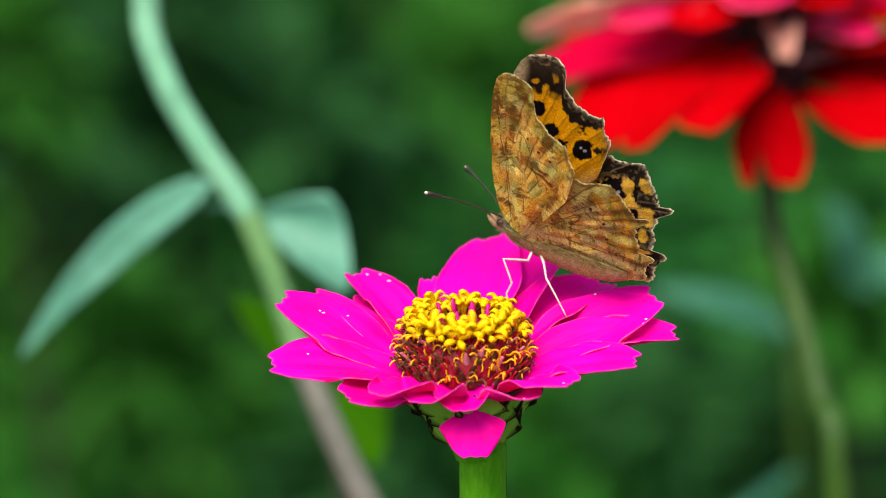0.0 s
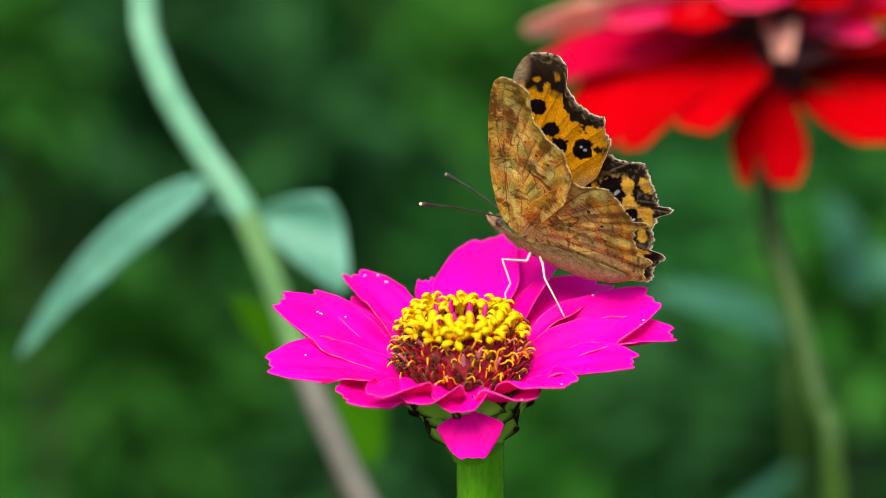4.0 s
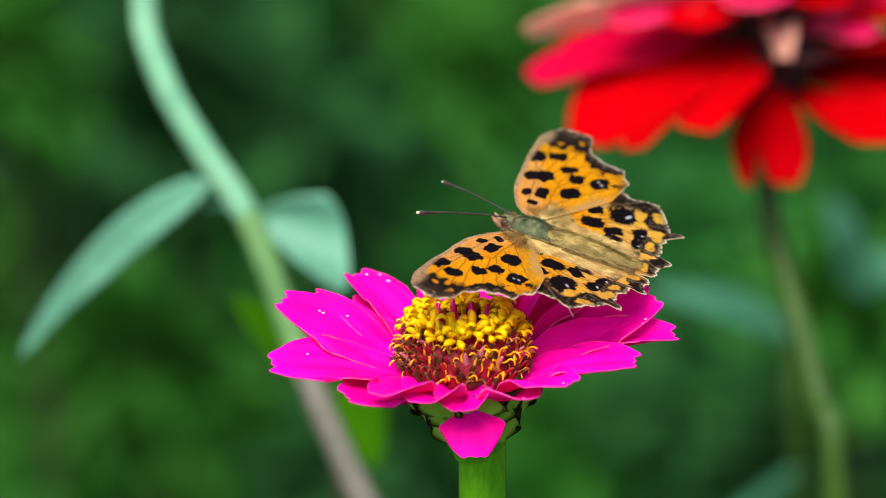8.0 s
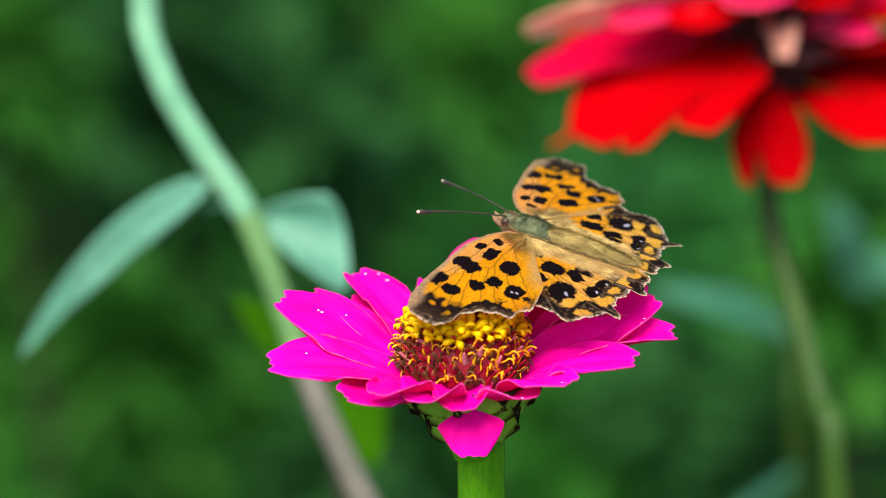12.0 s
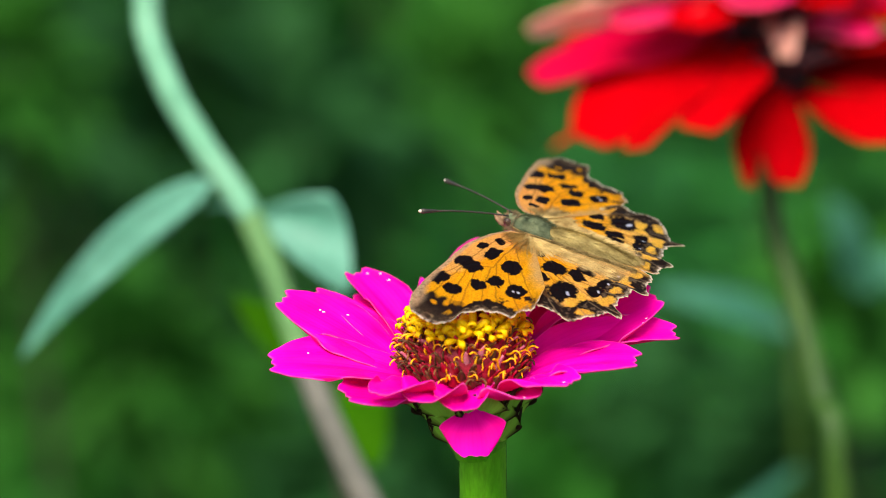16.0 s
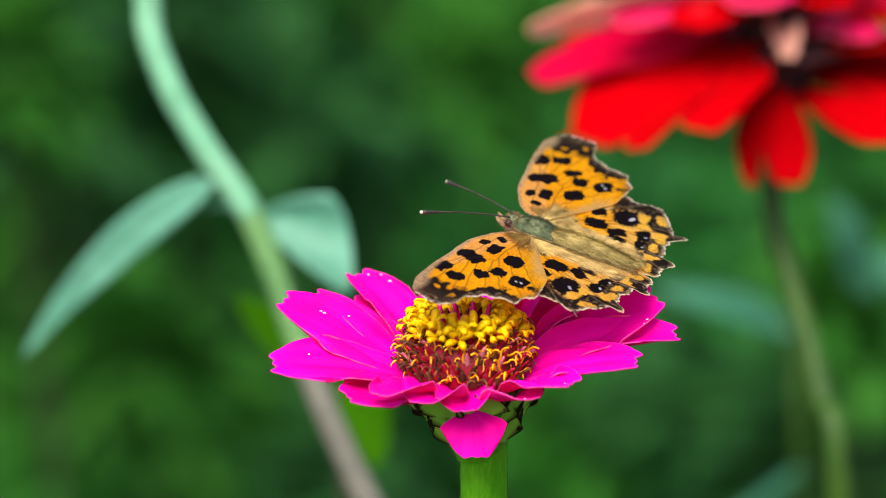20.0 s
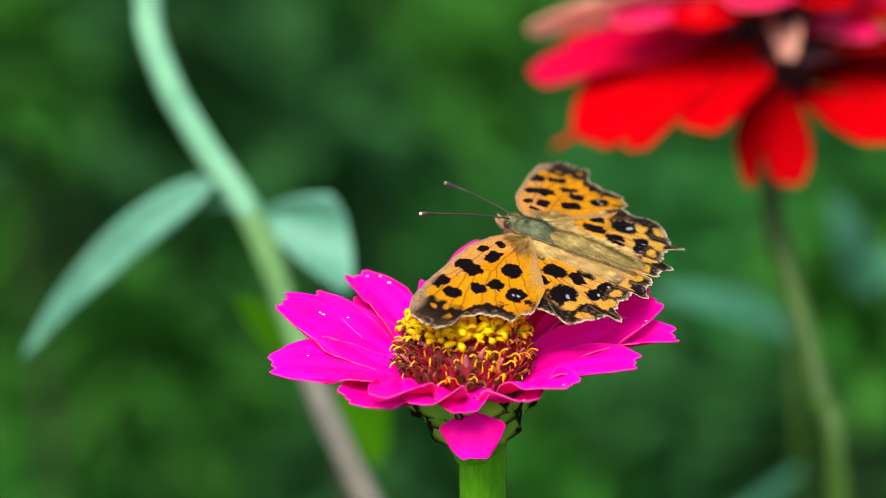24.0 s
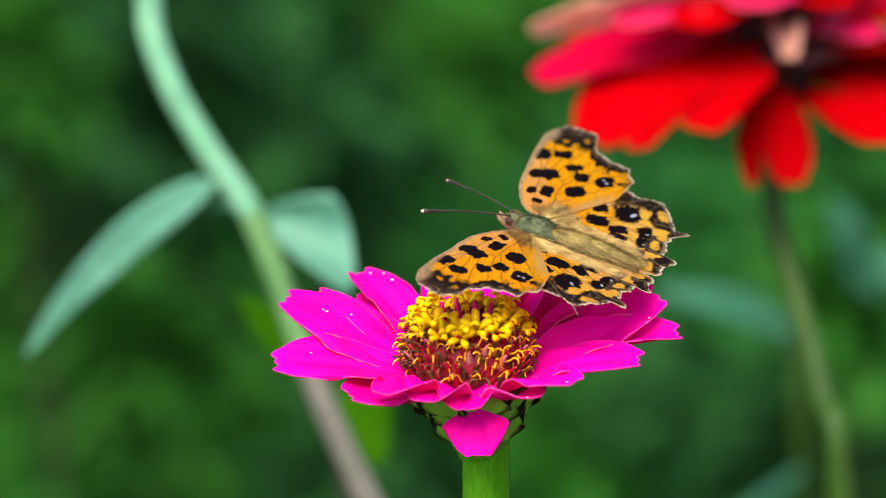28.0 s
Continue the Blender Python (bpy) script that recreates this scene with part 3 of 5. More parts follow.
# veins: from the edge of the cell to the margin
FORE_VEINS = [((0, 0), (-1.4, 9.8)), ((-2.6, 1.0), (-5.3, 12.2)), ((-1.4, 9.8), (-5.3, 12.2)), ((-0.5, 4.2), (7.2, 14.8)), ((-0.9, 6.6), (6.0, 17.6)), ((-1.3, 8.8), (3.4, 18.7)), ((-1.6, 10.0), (0.9, 19.4)),
              ((-3.2, 11.0), (-1.2, 21.4)), ((-4.4, 11.6), (-2.2, 24.3)), ((-5.2, 12.2), (-6.4, 24.0)), ((-5.2, 10.6), (-8.2, 20.6))]
HIND_VEINS = [((0, 0), (5.6, 5.2)), ((0.2, 1.2), (4.6, 8.2)), ((4.6, 8.2), (6.2, 13.4)), ((4.2, 6.6), (9.8, 13.6)), ((5.4, 6.4), (13.6, 12.0)), ((5.9, 5.8), (15.0, 9.6)), ((6.0, 5.2), (17.0, 9.0)),
              ((5.6, 4.8), (16.0, 5.4)), ((4.6, 3.8), (16.6, 2.6)), ((2.6, 2.0), (17.0, 0.6)), ((1.0, 0.6), (15.0, -1.6))]


def segments(a, b, lines, wobble):
    """Distance to the nearest of some straight lines, mm."""
    best = np.full(a.shape, 99.0)
    for (x0, y0), (x1, y1) in lines:
        dx, dy = x1 - x0, y1 - y0
        k = np.clip(((a - x0) * dx + (b - y0) * dy) / (dx * dx + dy * dy), 0, 1)
        bow = 0.35 * np.sin(k * math.pi)
        n = math.hypot(dx, dy)
        best = np.minimum(best, np.hypot(a - x0 - k * dx + bow * dy / n + wobble, b - y0 - k * dy - bow * dx / n))
    return best


def wing(kind, side, parent):
    """One wing in its own plane: x forward, y out from the hinge; upper face +z. side: 1 left, -1 right."""
    fore = kind == "forewing"
    edge = np.array(FORE_EDGE if fore else HIND_EDGE)
    nth, nr = (290, 165) if fore else (290, 135)
    k = np.linspace(0, 1, nth)
    # even steps along the outline
    fine = np.linspace(edge[0, 0], edge[-1, 0], 2000)
    rad = np.interp(fine, edge[:, 0], edge[:, 1])
    kern = np.hanning(19 if fore else 11)
    rad = np.convolve(np.pad(rad, 30, mode="edge"), kern / kern.sum(), mode="same")[30:-30]
    step = np.hypot(np.diff(rad), np.radians(np.diff(fine)) * rad[:-1])
    arc = np.concatenate([[0], np.cumsum(step + 0.002)])
    th = np.interp(k * arc[-1], arc, fine)
    R = np.interp(th, fine, rad)
    rho = np.linspace(0.02, 1, nr) ** 0.85
    TH, P = np.meshgrid(th, rho, indexing="ij")
    RR = R[:, None] * P
    ang = np.radians(TH)
    a, b = RR * np.cos(ang), RR * np.sin(ang)
    outer = soft(TH, 58, 63) * (1 - soft(TH, 104, 110)) if fore else soft(TH, -11, -6) * (1 - soft(TH, 62, 70))
    # ragged fringe on the outer margin
    rag = (value_noise(TH, TH * 0, 0.55, 3) * 0.009 + value_noise(TH, TH * 0, 2.2, 4) * 0.012) * outer * soft(P, 0.85, 1.0) * (1 - 0.85 * soft(TH, 94, 98) * fore)
    a, b = a * (1 + rag), b * (1 + rag)
    w1, w2 = value_noise(a, b, 0.9, 5), value_noise(a, b, 0.35, 6)
    w3 = value_noise(a, b, 0.17, 7)
    warp = 0.20 * w1 + 0.11 * w2 + 0.06 * w3
    broad = value_noise(a, b, 4.0, 8)
    vein_d = segments(a, b, FORE_VEINS if fore else HIND_VEINS, 0.12 * w1)
    vein = 1 - soft(vein_d, 0.05, 0.17)
    edge_d = (1 - P) * R[:, None]
    ends = soft(edge_d, 0.15, 0.5)
    # upper face
    up = np.ones(a.shape + (3,)) * np.array(ORANGE_WING)
    up *= (1 + 0.10 * broad + 0.08 * w2 + 0.05 * w3)[..., None]
    if fore:
        up = over(up, 0.55 * (1 - soft(RR + w1, 2.0, 8.0)), (0.62, 0.34, 0.07))
        up = over(up, 0.8 * (1 - soft(RR + w1, 1.0, 4.5)), (0.48, 0.31, 0.10))
        # inner margin paled in place of the far wing's sheen
        up = over(up, 0.75 * (1 - soft(TH + 3 * w1, 60, 72)) * (1 - soft(b, 8, 12)), (0.62, 0.41, 0.16))
        up = over(up, 0.45 * soft(TH + 2 * w1, 108, 116) * (1 - soft(b, 13, 18)), (0.80, 0.50, 0.20))
        up = over(up, vein * ends * 0.55, (0.20, 0.085, 0.01))
        up = over(up, blots(a, b, FORE_SPOTS, warp, edge=0.08, grow=0.98), DARK_WING)
        # dark tip and outer border, broken by orange patches
        tipzone = soft(b - 0.12 * a + 0.7 * w1, 19.4, 20.2) * (1 - soft(a, 0.0, 1.5))
        border = soft(2.8 + 1.0 * w1 + 0.5 * w2 + 0.4 * broad - edge_d, -0.2, 0.3) * soft(TH, 62, 66) * (1 - soft(TH, 106, 110))
        dark = np.maximum(tipzone, border)
        patch = blots(a, b, [(-5.3, 20.5, 0.55, 0.4, 20), (-2.7, 21.9, 0.42, 0.6, 20), (-3.7, 19.8, 0.6, 0.7, 20), (5.6, 15.5, 1.0, 1.25, 20)], warp * 1.5, edge=0.25)
        up = over(up, dark * (1 - patch * 0.8), (0.022, 0.013, 0.010))
        up = over(up, soft(b - 0.1 * a + 0.6 * w1, 21.6, 23.2) * 0.75 * tipzone, (0.060, 0.040, 0.024))
        up = over(up, border * (1 - soft(edge_d + 0.6 * w1, 0.7, 1.7)) * soft(w2 + w1, -0.5, 0.5) * 0.7, (0.16, 0.115, 0.065))
        up = over(up, border * (1 - soft(np.abs(edge_d - 1.25 - 0.25 * w1), 0.10, 0.32)) * soft(w1 + 0.7 * w2, 0.1, 0.7) * 0.7, (0.40, 0.27, 0.13))
        # pale front rim, dark towards the tip
        rim_d = edge_d * np.abs(np.sin(np.radians(np.clip(TH - 97, 14, 85))))
        costa = soft(TH, 106, 110) * (1 - soft(rim_d, 0.40, 1.0))
        up = over(up, costa * 0.92, (0.56, 0.41, 0.23))
        up = over(up, costa * soft(w2 + 0.6 * w3, 0.1, 0.6) * 0.55, (0.16, 0.11, 0.07))
        up = over(up, blots(a, b, [(3.15, 13.35, 0.20, 0.16, 20), (3.75, 13.05, 0.24, 0.18, 20)], warp, edge=0.3), (0.62, 0.62, 0.74))
    else:
        hairy = np.maximum(1 - soft(RR + w1, 1.5, 4.2), (1 - soft(b + 0.8 * w1 + 0.5 * value_noise(a * 0.15, b, 0.35, 31), 0.1, 2.0)) * (1 - soft(a, 12.5, 16.5)))
        # paler yellow outer half, lightened further to imitate grazing sheen
        up = over(up, soft(P + 0.12 * w1, 0.35, 0.75) * 0.55, (0.95, 0.62, 0.18))
        dusk = blots(a, b, [(7.6, 12.2, 3.8, 1.9, 26), (3.0, 7.9, 1.3, 1.0, 60)], warp * 1.6, edge=0.25)
        up = over(up, dusk * 0.92, (0.040, 0.026, 0.022))
        up = over(up, dusk * soft(w1 + w2, 0.25, 0.9) * 0.75, (0.38, 0.29, 0.17))
        up = over(up, blots(a, b, [(4.15, 9.4, 1.3, 1.05, 42)], warp * 1.6, edge=0.2), (0.78, 0.63, 0.36))
        up = over(up, vein * ends * 0.6, (0.13, 0.06, 0.01))
        up = over(up, blots(a, b, HIND_SPOTS, warp * 1.1, edge=0.09, grow=1.16), DARK_WING)
        border = soft(2.8 + 0.6 * w1 - edge_d, -0.2, 0.35) * soft(TH, -7, -3) * (1 - soft(TH, 60, 68))
        up = over(up, border, (0.022, 0.014, 0.011))
        cells = blots(a, b, [(12.9, 11.3, 0.75, 1.1, 34), (14.4, 7.0, 0.8, 1.15, 19), (14.6, 4.3, 0.8, 1.0, 30), (15.0, 1.8, 0.8, 0.8, 20), (10.5, 10.2, 0.85, 1.05, 19), (11.2, 8.2, 0.85, 0.6, 30), (15.6, -0.4, 0.8, 0.9, 10)], warp * 1.6, edge=0.16)
        up = over(up, cells * 0.95, (0.90, 0.53, 0.06))
        up = over(up, border * (1 - soft(edge_d + 0.4 * w1 + 0.3 * w2, 0.35, 0.95)) * soft(w1 + 0.8 * w2, -0.5, 0.4) * 0.8, (0.36, 0.25, 0.13))
        up = over(up, border * soft(w1 + w2, 0.5, 1.1) * 0.45, (0.26, 0.19, 0.11))
        up = over(up, vein * border * 0.6, (0.30, 0.22, 0.12))
        up = over(up, blots(a, b, [(9.3, 8.75, 0.52, 0.24, 60), (12.7, 6.0, 0.26, 0.16, 40), (13.2, 3.6, 0.24, 0.15, 40), (13.7, 1.3, 0.22, 0.14, 20)], warp, edge=0.3), (0.66, 0.68, 0.82))
        up = over(up, (1 - soft(b + 0.6 * w1, 1.2, 3.2)) * soft(a, 3, 7) * (1 - soft(a, 12.5, 15.5)) * 0.8, (0.78, 0.54, 0.23))
        up = over(up, hairy * 0.85, (0.58, 0.39, 0.13))
        up = over(up, hairy * soft(value_noise(a * 0.2, b, 0.22, 33) + 0.4 * w2, 0.0, 0.6) * 0.45, (0.30, 0.21, 0.07))
    # pale margin scales, whitened to imitate their backlit outline
    lit_fringe = outer * (1 - soft(edge_d, 0.12, 0.34)) * soft(w2 + w1, -1.0, -0.3)
    up = over(up, outer * (1 - soft(edge_d + 0.25 * w1, 0.25, 0.75)) * soft(w2 + 0.6 * w3, -0.6, 0.3) * 0.75, (0.46, 0.36, 0.23))
    up = over(up, lit_fringe, (0.92, 0.82, 0.66))
    # underside: golden base, rosy-brown middle band with a dark jagged inner edge, tawny outer zone, fine cross streaks
    zig = 1.0 * np.sin(TH * (0.55 if fore else 0.42)) + 1.1 * broad + 0.6 * w1
    inner_line, outer_line = edge_d - (9.0 if fore else 9.6) - zig, edge_d - (4.2 if fore else 4.4) - 0.5 * zig
    low = np.ones(a.shape + (3,)) * np.array((0.74, 0.46, 0.11))
    middle = soft(outer_line, -0.3, 0.6) * (1 - soft(inner_line, -0.3, 0.4))
    low = over(low, middle * 0.85, (0.54, 0.30, 0.08) if fore else (0.60, 0.36, 0.17))
    low = over(low, (1 - soft(outer_line, -0.3, 0.5)) * 0.8, (0.66, 0.36, 0.05))
    if fore:
        low = over(low, soft(value_noise(a, b, 2.0, 13) + 0.4 * w1, 0.0, 0.4) * 0.8, (0.16, 0.065, 0.014))
        low = over(low, soft(TH, 100, 112) * soft(value_noise(RR, RR * 0, 1.9, 29) + 0.3 * w1, -0.1, 0.35) * soft(RR, 6, 9) * 0.75, (0.16, 0.075, 0.02))
    else:
        low = over(low, (1 - soft(b + 0.9 * w1 + 0.12 * a, 2.6, 5.6)) * 0.75, (0.56, 0.36, 0.24))
        low = over(low, soft(value_noise(a, b, 2.2, 13) + 0.4 * w1, 0.15, 0.6) * 0.6, (0.24, 0.11, 0.03))
    low = over(low, soft(value_noise(a, b, 1.6, 12) + 0.4 * w1, 0.1, 0.5) * 0.75, (0.90, 0.62, 0.22))
    low = over(low, (1 - soft(np.abs(inner_line), 0.10, 0.42)) * 0.75, (0.12, 0.05, 0.016))
    low = over(low, (1 - soft(np.abs(outer_line), 0.06, 0.30)) * soft(w1, -0.5, 0.2) * 0.6, (0.16, 0.07, 0.022))
    arcs = RR * ang
    streak = soft(value_noise(RR * 2.6 + 0.5 * w1, arcs * 0.8, 0.62, 15) + 0.35 * w2, 0.30, 0.55) * soft(value_noise(a, b, 1.3, 17), -0.45, 0.25)
    low = over(low, streak * 0.8, (0.13, 0.055, 0.014))
    low = over(low, soft(value_noise(RR * 3.2, arcs * 0.7, 0.5, 16), 0.45, 0.7) * 0.45, (0.88, 0.64, 0.30))
    low = over(low, soft(w3 + 0.6 * w2, 0.75, 1.1) * 0.6, (0.12, 0.055, 0.02))
    low = over(low, blots(a, b, [(0.5, 14.8, 0.22, 0.22, 0), (-1.6, 16.0, 0.2, 0.2, 0), (2.8, 14.6, 0.2, 0.2, 0)] if fore else [(9.2, 8.8, 0.24, 0.22, 0), (11.2, 6.8, 0.22, 0.2, 0), (11.8, 4.2, 0.2, 0.2, 0)], warp), (0.04, 0.02, 0.012))
    low = over(low, vein * soft(value_noise(a, b, 1.8, 24), -0.6, 0.3) * 0.75, (0.11, 0.045, 0.012))
    low = over(low, outer * (1 - soft(edge_d + 0.5 * w1, 0.4, 1.3)) * 0.7, (0.20, 0.105, 0.035))
    low = over(low, lit_fringe * 0.8, (0.66, 0.52, 0.34))
    low = low * (1 + 0.20 * w2 + 0.10 * broad + 0.12 * w3)[..., None] * np.array((1.25, 1.48, 1.15))
    # slight camber, pleats between the veins
    z = (-0.35 if fore else 0.42) * (b / 24) ** 2 + 0.035 * np.sin(TH * 0.75) * P + 0.10 * value_noise(a, b, 3.0, 21) * P + (0.30 if fore else -0.05) \
        + 0.10 * np.cos(np.clip(vein_d, 0, 1.2) / 1.2 * math.pi) * soft(P, 0.1, 0.4)
    up, low = np.clip(up, 0, 1), np.clip(low, 0, 1)
    x, y = -a, b * side
    top = np.stack([x, y, z + 0.035], -1) * MM
    bot = np.stack([x, y, z - 0.035], -1) * MM
    # grids run so that the upper face looks up
    if side > 0:
        top, bot, up, low = top[::-1], bot[::-1], up[::-1], low[::-1]
    cols = np.concatenate([up.reshape(-1, 3), low.reshape(-1, 3)])
    glow = np.clip(np.concatenate([up.reshape(-1, 3) * 0.8, np.clip(low.reshape(-1, 3), 0, 1) ** 0.8 * np.array((1.55, 1.0, 0.18))]), 0, 1)
    return sheet(kind, top, bot, WING, parent, {"pattern": cols, "through": glow},
                 "orange %s with black spots and a ragged dark border" % kind)


def wing_fold(side, parent):
    """The trough of the hindwing's inner margin, wrapped round the flank of the abdomen."""
    nu, nv = 110, 34
    s, v = np.meshgrid(np.linspace(0, 1, nu), np.linspace(0, 1, nv), indexing="ij")
    x = 3.2 - 18.7 * s
    keel = np.interp(x, (-15.5, -13.1, -9.8, -6.4, -1.6, 1.9, 3.2), (-1.6, -2.7, -3.4, -3.4, -2.9, -1.8, -0.6))
    lid = np.interp(x, (-15.5, -12.0, -3.0, 1.9, 3.2), (0.1, 0.25, 0.35, 0.3, 0.2))
    w = 2.6 * np.sin(np.clip(0.85 + s * 6.0, 0, math.pi / 2)) * (1 - 0.35 * s)
    y = w * (1 - 0.55 * v ** 2.2)
    z = lid + (keel - lid) * v
    w1, w2 = value_noise(x, z, 0.8, 51), value_noise(x, z, 0.3, 52)
    col = np.ones(x.shape + (3,)) * np.array((0.84, 0.56, 0.25))
    col = over(col, soft(w1, 0.0, 0.7) * 0.5, (0.90, 0.68, 0.40))
    net = np.minimum(np.abs(value_noise(x * 0.9, z, 0.75, 53)), np.abs(value_noise(x, z * 0.6, 0.6, 54)))
    col = over(col, (1 - soft(net, 0.02, 0.08)) * 0.5, (0.30, 0.17, 0.08))
    comb = value_noise(x * 0.25, z, 0.2, 55)
    col = over(col, (1 - soft(v + 0.1 * w1, 0.15, 0.55)) * 0.85, (0.46, 0.34, 0.12))
    col = over(col, (1 - soft(v, 0.2, 0.6)) * soft(comb, 0.1, 0.6) * 0.6, (0.14, 0.09, 0.03))
    col = np.clip(col * (1 + 0.15 * w2)[..., None], 0, 1)
    out = np.stack([x, y * side, z], -1)
    inn = np.stack([x, (y - 0.12) * side, z], -1)
    if side < 0:
        out, inn, col = out[::-1], inn[::-1], col[::-1]
    cols = np.concatenate([col.reshape(-1, 3)] * 2)
    return sheet("wing_fold", out * MM, inn * MM, WING, parent, {"pattern": cols, "through": cols * 0.6}, "tawny fold of the hindwing along the abdomen")


def hairs(name, parent, mat, centre, size, count, length, back, seed, taper=0.0, front=-1.0, above=-9.0, below=9.0):
    """A coat of fine hairs laid backwards over an ellipsoid."""
    rng = random.Random(seed)
    verts, faces = [], []
    for _ in range(count):
        c = rng.uniform(front, 1)
        a = rng.uniform(0, 2 * math.pi)
        st = math.sqrt(max(0, 1 - c * c))
        n = 1 - taper * (0.5 - 0.5 * c)
        nrm = Vector((c / size[0], st * math.cos(a) / size[1], st * math.sin(a) / size[2])).normalized()
        p = Vector((centre[0] + size[0] * c, centre[1] + size[1] * n * st * math.cos(a), centre[2] + size[2] * n * st * math.sin(a)))
        if not above < p.z < below:
            continue
        d = (nrm * (1 - back) + Vector((-1, 0, 0)) * back + Vector((rng.uniform(-1, 1), rng.uniform(-1, 1), rng.uniform(-1, 1))) * 0.35).normalized()
        s = d.cross(nrm)
        if s.length < 0.01:
            continue
        s = s.normalized() * 0.022
        ln = length * rng.uniform(0.5, 1.2)
        i = len(verts)
        for q in (p - s, p + s, p + d * ln * 0.6 + s * 0.6 + nrm * 0.06, p + d * ln):
            verts.append((q * MM)[:])
        faces += [(i, i + 1, i + 2), (i, i + 2, i + 3)]
    me = bpy.data.meshes.new(name)
    me.from_pydata(verts, [], faces)
    return mesh_part(name, me, mat, parent, "")


def wing_hairs(kind, side, parent):
    """Long golden hairs combed outwards over the base of a wing, and back along the hindwing's inner margin."""
    rng = random.Random(70 + side + (5 if kind == "forewing" else 0))
    verts, faces = [], []
    for k in range(640 if kind == "hindwing" else 420):
        if kind == "hindwing" and k % 2:
            a0, b0 = rng.uniform(1.5, 12.0), rng.uniform(0.2, 2.4)
            way, ln = rng.uniform(-4, 26), rng.uniform(0.8, 2.2)
        else:
            th = rng.uniform(62, 150) if kind == "forewing" else rng.uniform(0, 85)
            r = rng.uniform(0.3, 3.4 if th < 100 else 2.2)
            a0, b0 = r * math.cos(radians(th)), r * math.sin(radians(th))
            way, ln = th + rng.uniform(-12, 12), rng.uniform(1.2, 3.0)
        d = Vector((-math.cos(radians(way)), math.sin(radians(way)) * side, 0))
        p = Vector((-a0, b0 * side, 0.38 if kind == "forewing" else 0.10))
        s = Vector((-d.y, d.x, 0)) * 0.020
        up = Vector((0, 0, rng.uniform(0.04, 0.22)))
        i = len(verts)
        for q in (p - s, p + s, p + d * ln * 0.55 + s * 0.6 + up, p + d * ln + up * 0.8):
            verts.append((q * MM)[:])
        faces += [(i, i + 1, i + 2), (i, i + 2, i + 3)]
    me = bpy.data.meshes.new("base_hair")
    me.from_pydata(verts, [], faces)
    return tagged(mesh_part("base_hair", me, GOLD_HAIR, parent, "golden hair on the wing base"), kind="stuff")


